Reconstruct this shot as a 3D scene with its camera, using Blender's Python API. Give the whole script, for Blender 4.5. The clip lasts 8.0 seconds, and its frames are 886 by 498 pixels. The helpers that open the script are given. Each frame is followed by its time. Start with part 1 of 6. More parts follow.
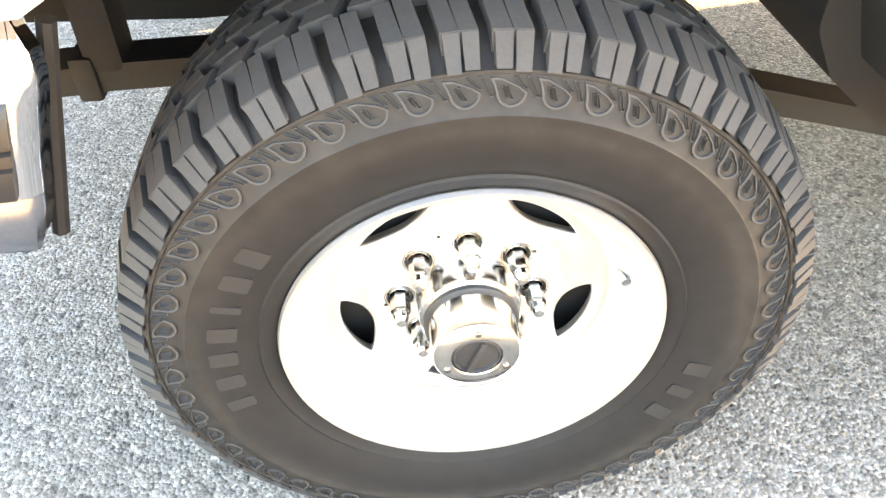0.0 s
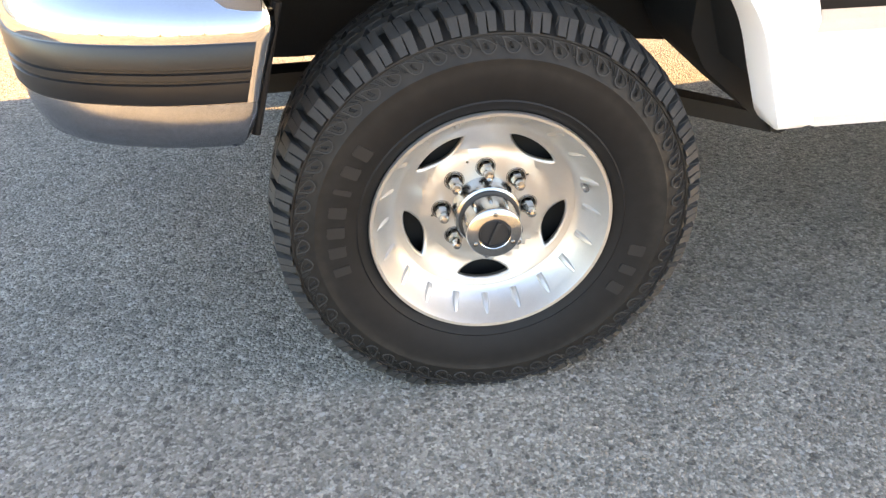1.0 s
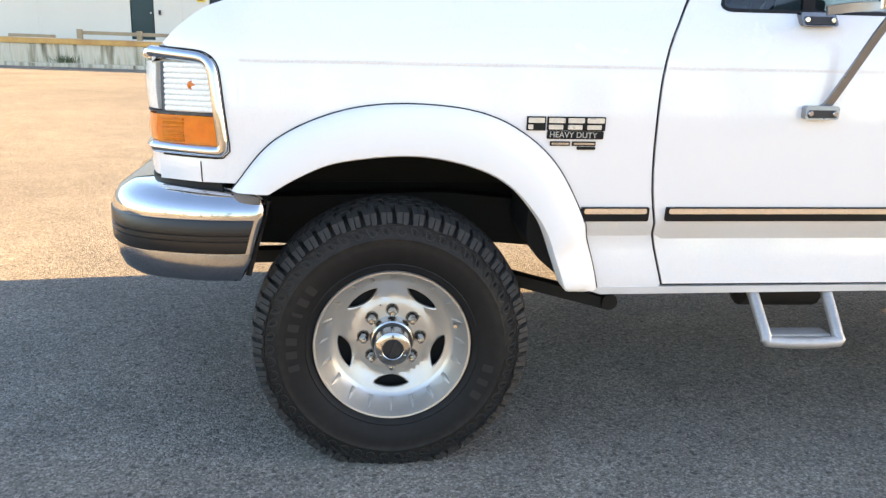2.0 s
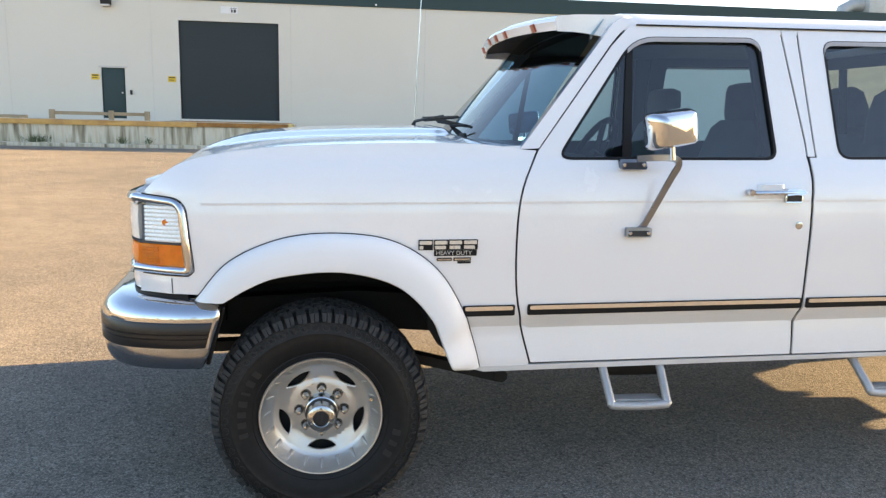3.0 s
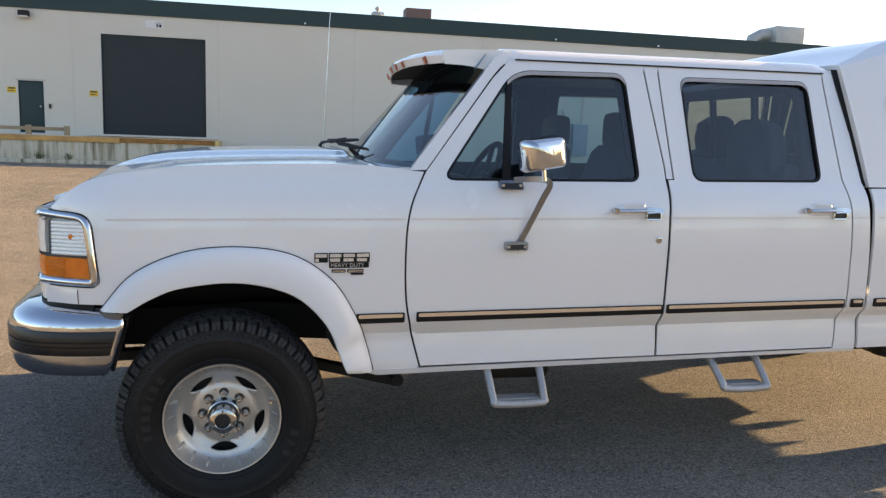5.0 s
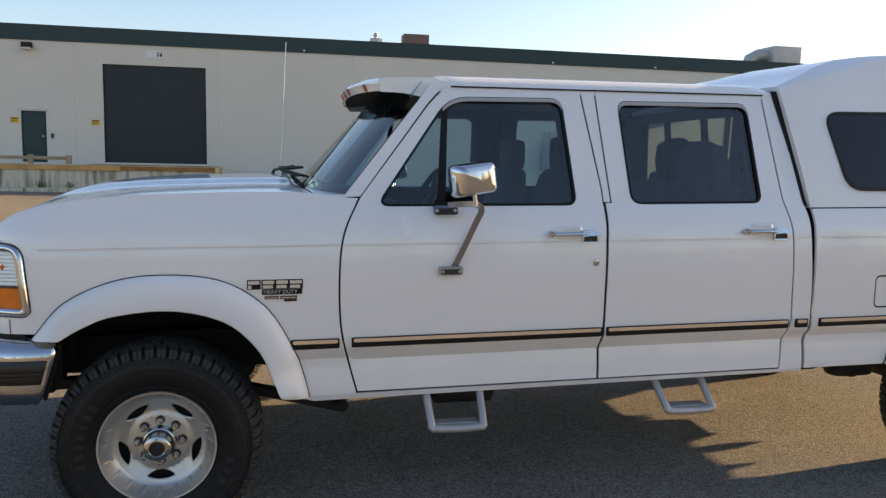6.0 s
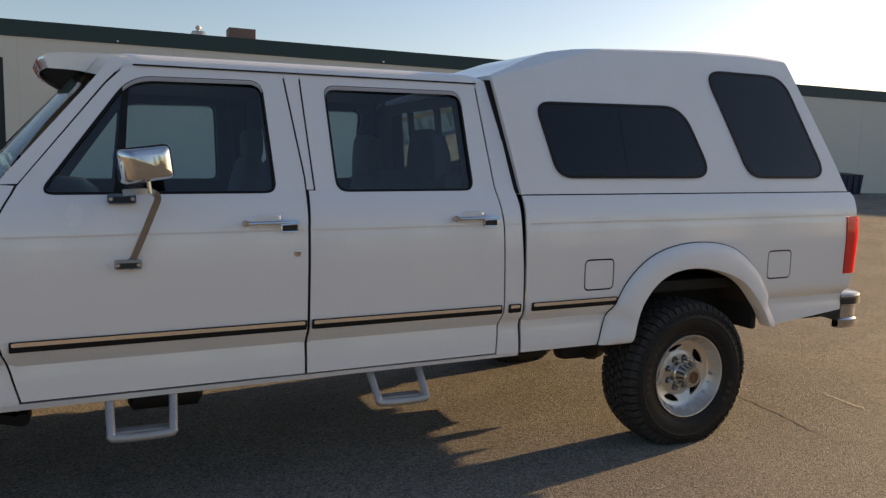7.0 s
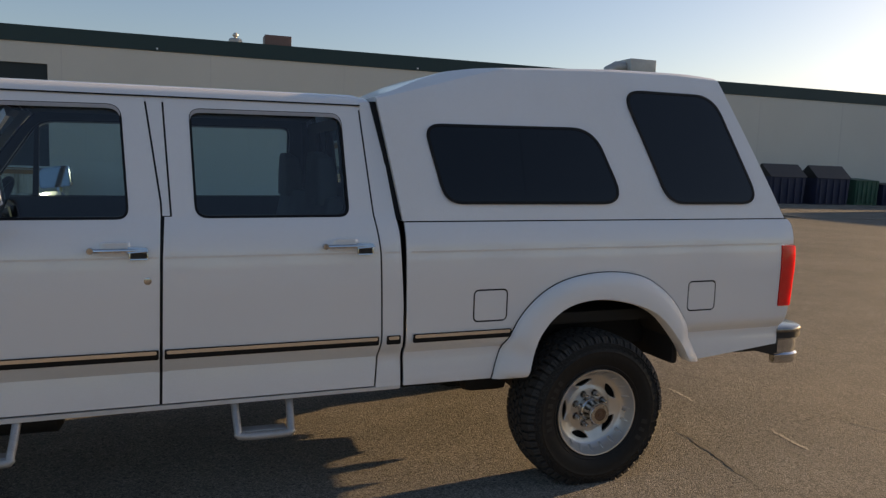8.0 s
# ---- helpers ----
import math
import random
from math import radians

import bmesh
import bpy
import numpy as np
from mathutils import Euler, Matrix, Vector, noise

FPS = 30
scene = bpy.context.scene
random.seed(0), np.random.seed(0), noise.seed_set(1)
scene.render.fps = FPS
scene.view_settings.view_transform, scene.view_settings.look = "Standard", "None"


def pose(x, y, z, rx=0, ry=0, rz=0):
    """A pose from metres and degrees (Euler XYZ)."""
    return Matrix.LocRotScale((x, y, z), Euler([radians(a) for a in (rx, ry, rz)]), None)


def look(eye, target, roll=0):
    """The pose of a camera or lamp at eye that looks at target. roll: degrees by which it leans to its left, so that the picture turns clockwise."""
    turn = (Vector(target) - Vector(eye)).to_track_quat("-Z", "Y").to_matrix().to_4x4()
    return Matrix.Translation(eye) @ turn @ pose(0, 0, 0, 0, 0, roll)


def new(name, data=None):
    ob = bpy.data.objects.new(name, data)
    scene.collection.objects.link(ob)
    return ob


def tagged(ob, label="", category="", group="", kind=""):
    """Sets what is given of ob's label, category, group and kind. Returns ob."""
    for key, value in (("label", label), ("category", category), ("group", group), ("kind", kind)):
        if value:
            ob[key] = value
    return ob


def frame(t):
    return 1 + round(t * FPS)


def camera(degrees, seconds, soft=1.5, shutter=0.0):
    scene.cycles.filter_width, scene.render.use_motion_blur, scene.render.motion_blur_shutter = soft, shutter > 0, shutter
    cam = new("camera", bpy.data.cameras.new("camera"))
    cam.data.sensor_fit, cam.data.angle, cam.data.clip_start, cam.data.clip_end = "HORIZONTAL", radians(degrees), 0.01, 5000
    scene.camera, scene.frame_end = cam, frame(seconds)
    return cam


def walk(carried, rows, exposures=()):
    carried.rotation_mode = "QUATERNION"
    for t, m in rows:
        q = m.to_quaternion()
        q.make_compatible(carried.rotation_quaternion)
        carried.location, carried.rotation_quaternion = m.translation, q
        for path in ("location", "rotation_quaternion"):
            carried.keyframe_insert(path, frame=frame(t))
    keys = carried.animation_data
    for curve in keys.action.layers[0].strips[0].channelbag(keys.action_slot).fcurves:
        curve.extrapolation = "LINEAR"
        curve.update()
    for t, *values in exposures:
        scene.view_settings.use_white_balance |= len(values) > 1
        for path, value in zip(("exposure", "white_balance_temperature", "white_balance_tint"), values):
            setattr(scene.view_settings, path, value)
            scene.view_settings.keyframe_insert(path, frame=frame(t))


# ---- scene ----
cam = camera(60.9, 8.0, soft=1.35, shutter=0.06)
PATH = [
    (0, (-0.089, -0.547, 1.025), (0.047, 0.915, -0.334), -0.1),
    (0.5, (-0.15, -0.815, 1.041), (0.02, 0.745, -0.199), -0.5),
    (1, (-0.239, -1.137, 1.054), (-0.023, 0.537, -0.02), -0.3),
    (1.5, (-0.185, -1.529, 1.135), (-0.011, 0.311, 0.371), 0.2),
    (1.7, (-0.105, -1.726, 1.132), (0.052, 0.161, 0.489), 1.6),
    (2.8, (-0.032, -2.486, 1.422), (0.25, -0.54, 1.053), 1.6),
    (3, (0.067, -2.615, 1.44), (0.338, -0.664, 1.094), 1.4),
    (3.5, (0.214, -2.83, 1.476), (0.554, -0.888, 1.135), 3.3),
    (4, (0.224, -2.899, 1.48), (0.586, -0.965, 1.118), 2.3),
    (4.2, (0.212, -2.903, 1.483), (0.633, -0.976, 1.152), 2.6),
    (5.3, (0.178, -2.887, 1.463), (0.624, -0.959, 1.17), 2.1),
    (5.5, (0.223, -2.902, 1.468), (0.636, -0.968, 1.167), 1.9),
    (6, (0.461, -2.973, 1.487), (0.888, -1.033, 1.253), 1.3),
    (6.5, (0.795, -3.074, 1.464), (1.367, -1.169, 1.253), 1.6),
    (7, (1.089, -3.031, 1.442), (1.896, -1.215, 1.218), 1.4),
    (7.5, (1.42, -3.007, 1.535), (2.204, -1.184, 1.288), 1.9),
    (8, (1.859, -3.178, 1.555), (2.547, -1.313, 1.34), 1.9),
]
# the picture darkens as the view widens; seconds, stops, kelvin, tint
EXPOSURES = [(0.0, 5.53, 10100, 22), (0.2, 4.80, 9600, 22), (0.5, 4.08, 9200, 22), (1.0, 3.80, 8900, 22), (1.5, 3.32, 8100, 20), (2.8, 2.58, 7750, 18), (3.1, 2.40, 7700, 18), (3.5, 2.18, 7550, 18), (4.0, 2.12, 7700, 18), (4.2, 2.06, 7600, 19), (5.5, 1.70, 7500, 20), (6.0, 1.46, 7450, 20), (6.5, 1.07, 7450, 20), (7.0, 0.84, 7550, 20), (7.5, 0.90, 7400, 20), (8.0, 0.52, 7300, 20)]
walk(cam, [(t, look(eye, target, roll)) for t, eye, target, roll in PATH], EXPOSURES)

# ---- light ----
SUN_EL, SUN_AZ = 12.5, 9.0
world = bpy.data.worlds.new("world")
scene.world = world
world.use_nodes = True
wn = world.node_tree.nodes
sky = wn.new("ShaderNodeTexSky")
sky.sky_type, sky.sun_disc = "NISHITA", False
sky.sun_elevation, sky.sun_rotation = radians(SUN_EL), radians(90 - SUN_AZ)
sky.air_density, sky.dust_density, sky.ozone_density = 1.0, 1.2, 2.6
world.node_tree.links.new(sky.outputs[0], wn["Background"].inputs[0])
wn["Background"].inputs[1].default_value = 0.115
sun = new("sun", bpy.data.lights.new("sun", "SUN"))
sun.data.energy, sun.data.angle, sun.data.color = 6.5, radians(0.5), (1.0, 0.75, 0.41)
sun_dir = Vector((math.cos(radians(SUN_AZ)) * math.cos(radians(SUN_EL)), math.sin(radians(SUN_AZ)) * math.cos(radians(SUN_EL)), math.sin(radians(SUN_EL))))
sun.matrix_world = look(sun_dir * 60, (0, 0, 0))


# ---- materials ----
def nodes_of(name):
    m = bpy.data.materials.new(name)
    m.use_nodes = True
    nt = m.node_tree
    return m, nt, nt.nodes["Principled BSDF"]


def noise_node(nt, scale, detail=4.0, rough=0.6, coords="Object"):
    tc = nt.nodes.new("ShaderNodeTexCoord")
    n = nt.nodes.new("ShaderNodeTexNoise")
    n.inputs["Scale"].default_value, n.inputs["Detail"].default_value, n.inputs["Roughness"].default_value = scale, detail, rough
    nt.links.new(tc.outputs[coords], n.inputs["Vector"])
    return n


def ramp_node(nt, source, stops):
    r = nt.nodes.new("ShaderNodeValToRGB")
    el = r.color_ramp.elements
    while len(el) < len(stops):
        el.new(0.5)
    for e, (p, c) in zip(el, stops):
        e.position, e.color = p, (*c, 1) if len(c) == 3 else c
    nt.links.new(source, r.inputs[0])
    return r


def mix_node(nt, fac, a, b, kind="MIX"):
    m = nt.nodes.new("ShaderNodeMix")
    m.data_type, m.blend_type = "RGBA", kind
    for sock, v in ((m.inputs[0], fac), (m.inputs[6], a), (m.inputs[7], b)):
        if isinstance(v, (int, float)):
            sock.default_value = v
        elif isinstance(v, tuple):
            sock.default_value = (*v, 1)
        else:
            nt.links.new(v, sock)
    return m.outputs[2]


def bump_node(nt, bsdf, source, strength, distance):
    b = nt.nodes.new("ShaderNodeBump")
    b.inputs["Strength"].default_value, b.inputs["Distance"].default_value = strength, distance
    nt.links.new(source, b.inputs["Height"])
    nt.links.new(b.outputs[0], bsdf.inputs["Normal"])
    return b


def surface(name, base, dirt, rough=0.5, metal=0.0, fine=120.0, coarse=4.0, bump=0.1, depth=0.001, coat=0.0, amount=0.5, rough_var=0.12, coords="Object"):
    """A plain surface with grain at a fine scale and stains at a coarse one."""
    m, nt, bsdf = nodes_of(name)
    big, small = noise_node(nt, coarse, 5, 0.65, coords), noise_node(nt, fine, 3, 0.6, coords)
    stain = ramp_node(nt, big.outputs[0], [(0.42, (0, 0, 0)), (0.72, (amount, amount, amount))])
    col = mix_node(nt, stain.outputs[0], base, dirt)
    grain = ramp_node(nt, small.outputs[0], [(0.3, (0.86, 0.86, 0.86)), (0.7, (1.08, 1.08, 1.08))])
    nt.links.new(mix_node(nt, 1.0, col, grain.outputs[0], "MULTIPLY"), bsdf.inputs["Base Color"])
    rr = nt.nodes.new("ShaderNodeMapRange")
    rr.inputs["To Min"].default_value, rr.inputs["To Max"].default_value = max(0.02, rough - rough_var), min(1, rough + rough_var)
    nt.links.new(big.outputs[0], rr.inputs["Value"])
    nt.links.new(rr.outputs[0], bsdf.inputs["Roughness"])
    bsdf.inputs["Metallic"].default_value = metal
    bsdf.inputs["Coat Weight"].default_value, bsdf.inputs["Coat Roughness"].default_value = coat, 0.06
    if bump:
        bump_node(nt, bsdf, small.outputs[0], bump, depth)
    return m


def glass(name, tint, gloss_rough=0.02, ior=1.45):
    """A pane: what it lets through is tinted, what it mirrors follows Fresnel."""
    m, nt, bsdf = nodes_of(name)
    nt.nodes.remove(bsdf)
    clear, gloss, mix, fr = (nt.nodes.new(k) for k in ("ShaderNodeBsdfTransparent", "ShaderNodeBsdfGlossy", "ShaderNodeMixShader", "ShaderNodeFresnel"))
    clear.inputs[0].default_value = (*tint, 1)
    gloss.inputs["Roughness"].default_value = gloss_rough
    fr.inputs[0].default_value = ior
    for a, b in ((fr.outputs[0], mix.inputs[0]), (clear.outputs[0], mix.inputs[1]), (gloss.outputs[0], mix.inputs[2])):
        nt.links.new(a, b)
    nt.links.new(mix.outputs[0], nt.nodes["Material Output"].inputs[0])
    return m


WHITE = surface("white_car_paint", (0.80, 0.80, 0.80), (0.70, 0.68, 0.64), 0.26, 0, 700, 2.2, 0.03, 0.0004, 0.9, 0.07, 0.04)
WHITE.node_tree.nodes["Principled BSDF"].inputs["Coat IOR"].default_value = 1.75
FLARE_WHITE = surface("white_moulded_plastic", (0.80, 0.80, 0.80), (0.72, 0.71, 0.68), 0.48, 0, 2500, 3, 0.03, 0.0004, 0.0, 0.25, 0.06)
CANOPY_WHITE = surface("white_gelcoat", (0.79, 0.80, 0.81), (0.70, 0.69, 0.67), 0.33, 0, 500, 1.7, 0.04, 0.0004, 0.5, 0.35, 0.08)
CHROME = surface("chrome", (0.60, 0.61, 0.63), (0.50, 0.50, 0.50), 0.05, 1, 2600, 9, 0.0, 0.0003, 0, 0.4, 0.03)
# bumper chrome with the mirrored ground shade put into its colour
VALANCE = surface("shade_darkened_chrome", (0.36, 0.38, 0.42), (0.28, 0.29, 0.31), 0.20, 1.0, 200, 6, 0.0, 0.0004)
RAIN = surface("pale_grey_window_trim", (0.40, 0.38, 0.38), (0.3, 0.29, 0.29), 0.4, 0, 200, 6, 0.04, 0.0004)
PINSTRIPE = surface("faded_tan_pinstripe", (0.70, 0.655, 0.63), (0.76, 0.73, 0.71), 0.3, 0, 200, 3, 0.0, 0.0004, 0.8)
ALU = surface("machined_aluminium", (0.66, 0.64, 0.61), (0.53, 0.49, 0.44), 0.42, 0.95, 1500, 16, 0.0, 0.0003, 0, 0.30, 0.08)
STEP_ALU = surface("dull_aluminium_tube", (0.46, 0.455, 0.45), (0.33, 0.315, 0.30), 0.48, 0.55, 300, 12, 0.08, 0.0004, 0, 0.6)
BLACK = surface("black_plastic", (0.016, 0.016, 0.017), (0.035, 0.033, 0.03), 0.55, 0, 300, 6, 0.12, 0.0005)
TRIM = surface("black_gasket_and_gap", (0.010, 0.010, 0.011), (0.02, 0.02, 0.02), 0.45, 0, 300, 6, 0.05, 0.0004)
# low specular keeps gaskets and the filling of the door gaps dark
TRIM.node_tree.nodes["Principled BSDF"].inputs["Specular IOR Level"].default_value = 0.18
GREY_STRIP = surface("dark_bumper_strip", (0.012, 0.011, 0.011), (0.022, 0.020, 0.018), 0.36, 0, 260, 5, 0.08, 0.0004)
LINER = surface("black_wheel_liner", (0.010, 0.010, 0.010), (0.016, 0.015, 0.014), 0.75, 0, 150, 7, 0.2, 0.001)
CHASSIS = surface("dark_underbody_steel", (0.013, 0.0125, 0.012), (0.024, 0.019, 0.015), 0.7, 0.2, 180, 8, 0.2, 0.001)
CLOTH = surface("grey_seat_cloth", (0.19, 0.185, 0.175), (0.14, 0.14, 0.135), 0.9, 0, 500, 6, 0.3, 0.001)
TRIM_IN = surface("grey_cabin_plastic", (0.055, 0.06, 0.068), (0.08, 0.085, 0.09), 0.6, 0, 260, 5, 0.1, 0.0005)
GOLD = surface("gold_pinstripe_metal", (0.90, 0.74, 0.57), (0.82, 0.68, 0.53), 0.22, 0.6, 200, 5, 0.0)
AMBER = surface("amber_lens", (1.0, 0.19, 0.004), (0.95, 0.17, 0.004), 0.16, 0, 30, 8, 0.05, 0.0005, 0.6)
RED = surface("red_lens", (0.75, 0.02, 0.015), (0.6, 0.015, 0.01), 0.15, 0, 200, 8, 0.05, 0.0005, 0.6)
for lens, rad in ((RED, (0.05, 0.004, 0.003)), (AMBER, (0.05, 0.015, 0.002))):
    p = lens.node_tree.nodes["Principled BSDF"]
    p.inputs["Subsurface Weight"].default_value, p.inputs["Subsurface Scale"].default_value = 0.6, 1.0
    p.inputs["Subsurface Radius"].default_value = rad
RED_OLD = surface("faded_red_amber_lens", (0.42, 0.07, 0.03), (0.3, 0.05, 0.03), 0.3, 0, 200, 8, 0.05, 0.0005, 0.3)
LAMP = surface("pale_lamp_reflector", (0.86, 0.85, 0.80), (0.75, 0.73, 0.66), 0.25, 0.0, 200, 20, 0.03, 0.0004, 0.6)
LENS_RIB = surface("bright_fluted_lens", (0.95, 0.94, 0.90), (0.92, 0.90, 0.84), 0.2, 0.0, 200, 20, 0.0, 0.0004, 0.8)
WINDOW = glass("side_window_glass", (0.60, 0.75, 0.79), 0.02, 1.85)
# the windshield's blue tint stands in for the sky it would mirror
WINDSHIELD = glass("windshield_glass", (0.20, 0.43, 0.60), 0.02, 2.0)
DARKGLASS = surface("dark_tinted_glass", (0.004, 0.006, 0.009), (0.006, 0.009, 0.012), 0.05, 0, 100, 2, 0.0, 0.001, 0.0, 0.4, 0.03)
DARKGLASS.node_tree.nodes["Principled BSDF"].inputs["Specular IOR Level"].default_value = 0.4
STAINLESS = surface("brushed_stainless_strap", (0.31, 0.335, 0.375), (0.25, 0.265, 0.29), 0.30, 1.0, 2000, 25, 0.0, 0.0003, 0, 0.6, 0.08)
HUB_CHROME = surface("worn_hub_chrome", (0.60, 0.59, 0.57), (0.38, 0.36, 0.33), 0.16, 1, 2000, 30, 0.0, 0.0003, 0, 0.6, 0.06)
DARKCHROME = surface("weathered_and_shaded_chrome", (0.30, 0.29, 0.28), (0.18, 0.17, 0.16), 0.22, 1, 2000, 20, 0.0, 0.0003, 0, 0.6, 0.06)


def tyre_rubber():
    m, nt, bsdf = nodes_of("dusty_black_rubber")
    big, mid, small = noise_node(nt, 5, 5, 0.65), noise_node(nt, 40, 4, 0.6), noise_node(nt, 420, 3)
    tc = nt.nodes.new("ShaderNodeTexCoord")
    flat = nt.nodes.new("ShaderNodeVectorMath")
    flat.operation = "MULTIPLY"
    flat.inputs[1].default_value = (1, 0, 1)
    away = nt.nodes.new("ShaderNodeVectorMath")
    away.operation = "LENGTH"
    nt.links.new(tc.outputs["Object"], flat.inputs[0])
    nt.links.new(flat.outputs[0], away.inputs[0])
    band = ramp_node(nt, away.outputs["Value"], [(0.255, (0.05, 0.05, 0.05)), (0.288, (0.18, 0.18, 0.18)), (0.310, (0.72, 0.72, 0.72)), (0.335, (0.95, 0.95, 0.95)), (0.355, (0.80, 0.80, 0.80)), (0.395, (1.0, 1.0, 1.0))])
    dust = ramp_node(nt, big.outputs[0], [(0.30, (0.25, 0.25, 0.25)), (0.70, (1, 1, 1))])
    col = mix_node(nt, mix_node(nt, 1.0, band.outputs[0], dust.outputs[0], "MULTIPLY"), (0.0055, 0.0055, 0.0060), (0.0235, 0.0210, 0.0180))
    streak = ramp_node(nt, mid.outputs[0], [(0.35, (0.8, 0.8, 0.8)), (0.7, (1.25, 1.22, 1.18))])
    nt.links.new(mix_node(nt, 1.0, col, streak.outputs[0], "MULTIPLY"), bsdf.inputs["Base Color"])
    bsdf.inputs["Roughness"].default_value = 0.58
    bsdf.inputs["Specular IOR Level"].default_value = 0.3
    bump_node(nt, bsdf, small.outputs[0], 0.15, 0.0006)
    return m


def asphalt():
    m, nt, bsdf = nodes_of("worn_asphalt")
    tc = nt.nodes.new("ShaderNodeTexCoord")
    cells = nt.nodes.new("ShaderNodeTexVoronoi")
    cells.inputs["Scale"].default_value = 165
    nt.links.new(tc.outputs["Object"], cells.inputs["Vector"])
    cells2 = nt.nodes.new("ShaderNodeTexVoronoi")
    cells2.inputs["Scale"].default_value = 120
    nt.links.new(tc.outputs["Object"], cells2.inputs["Vector"])
    sep = nt.nodes.new("ShaderNodeSeparateColor")
    nt.links.new(cells.outputs["Color"], sep.inputs[0])
    sep2 = nt.nodes.new("ShaderNodeSeparateColor")
    nt.links.new(cells2.outputs["Color"], sep2.inputs[0])
    stones = ramp_node(nt, sep.outputs[0], [(0.0, (0.115, 0.106, 0.092)), (0.35, (0.188, 0.174, 0.151)), (0.75, (0.245, 0.227, 0.197)), (0.97, (0.35, 0.323, 0.282))])
    chips = ramp_node(nt, sep2.outputs[1], [(0.985, (0, 0, 0)), (0.992, (0.8, 0.8, 0.8))])
    col = mix_node(nt, chips.outputs[0], stones.outputs[0], (0.34, 0.33, 0.31))
    big = noise_node(nt, 0.35, 6, 0.62)
    wide = ramp_node(nt, big.outputs[0], [(0.3, (0.78, 0.78, 0.79)), (0.72, (1.22, 1.19, 1.14))])
    col = mix_node(nt, 1.0, col, wide.outputs[0], "MULTIPLY")
    patch = noise_node(nt, 2.6, 5, 0.7)
    wear = ramp_node(nt, patch.outputs[0], [(0.3, (0.88, 0.88, 0.88)), (0.7, (1.12, 1.12, 1.12))])
    col = mix_node(nt, 1.0, col, wear.outputs[0], "MULTIPLY")
    pits = nt.nodes.new("ShaderNodeTexVoronoi")
    pits.inputs["Scale"].default_value = 80
    nt.links.new(tc.outputs["Object"], pits.inputs["Vector"])
    sep3 = nt.nodes.new("ShaderNodeSeparateColor")
    nt.links.new(pits.outputs["Color"], sep3.inputs[0])
    lumps = ramp_node(nt, sep3.outputs[2], [(0.02, (0.62, 0.62, 0.62)), (0.09, (0.94, 0.94, 0.94)), (0.6, (1.04, 1.04, 1.04)), (0.97, (1.20, 1.19, 1.18))])
    col = mix_node(nt, 1.0, col, lumps.outputs[0], "MULTIPLY")
    warp = noise_node(nt, 0.8, 4, 0.6)
    add = nt.nodes.new("ShaderNodeVectorMath")
    add.operation = "MULTIPLY_ADD"
    add.inputs[1].default_value = (1.6, 1.6, 0)
    nt.links.new(warp.outputs["Color"], add.inputs[0])
    nt.links.new(tc.outputs["Object"], add.inputs[2])
    crack = nt.nodes.new("ShaderNodeTexVoronoi")
    crack.feature = "DISTANCE_TO_EDGE"
    crack.inputs["Scale"].default_value = 0.22
    nt.links.new(add.outputs[0], crack.inputs["Vector"])
    line = ramp_node(nt, crack.outputs[0], [(0.0, (1, 1, 1)), (0.0022, (0, 0, 0))])
    where = noise_node(nt, 0.16, 2, 0.5)
    some = ramp_node(nt, where.outputs[0], [(0.52, (0, 0, 0)), (0.60, (0.7, 0.7, 0.7))])
    col = mix_node(nt, mix_node(nt, 1.0, line.outputs[0], some.outputs[0], "MULTIPLY"), col, (0.05, 0.047, 0.044))
    nt.links.new(col, bsdf.inputs["Base Color"])
    bsdf.inputs["Roughness"].default_value = 0.85
    bsdf.inputs["Diffuse Roughness"].default_value = 0.8
    bsdf.inputs["Specular IOR Level"].default_value = 0.25
    height = nt.nodes.new("ShaderNodeMath")
    height.operation = "SUBTRACT"
    nt.links.new(sep.outputs[1], height.inputs[0])
    nt.links.new(cells.outputs["Distance"], height.inputs[1])
    deep = ramp_node(nt, pits.outputs["Distance"], [(0.15, (0, 0, 0)), (0.45, (1, 1, 1))])
    both = nt.nodes.new("ShaderNodeMath")
    both.operation = "MULTIPLY_ADD"
    both.inputs[1].default_value = -0.7
    nt.links.new(deep.outputs[0], both.inputs[0])
    nt.links.new(height.outputs[0], both.inputs[2])
    bump_node(nt, bsdf, both.outputs[0], 1.0, 0.006)
    return m


RUBBER, ASPHALT = tyre_rubber(), asphalt()
TREAD_RUBBER = surface("dusty_tread_rubber", (0.034, 0.0332, 0.032), (0.021, 0.0205, 0.020), 0.82, 0, 300, 14, 0.1, 0.0006)
WALL = surface("pale_painted_concrete", (0.66, 0.64, 0.57), (0.60, 0.58, 0.51), 0.85, 0, 300, 0.22, 0.0, 0.002, 0, 0.5)
GREEN = surface("dark_green_paint", (0.013, 0.042, 0.044), (0.018, 0.046, 0.047), 0.6, 0, 200, 0.7, 0.0, 0.003)
DOOR_GREEN = surface("blackish_green_door_paint", (0.011, 0.023, 0.028), (0.014, 0.027, 0.031), 0.6, 0, 200, 0.7, 0.0, 0.003)
JOINT = surface("grey_joint_sealant", (0.62, 0.60, 0.545), (0.56, 0.54, 0.49), 0.9, 0, 30, 2, 0.1)


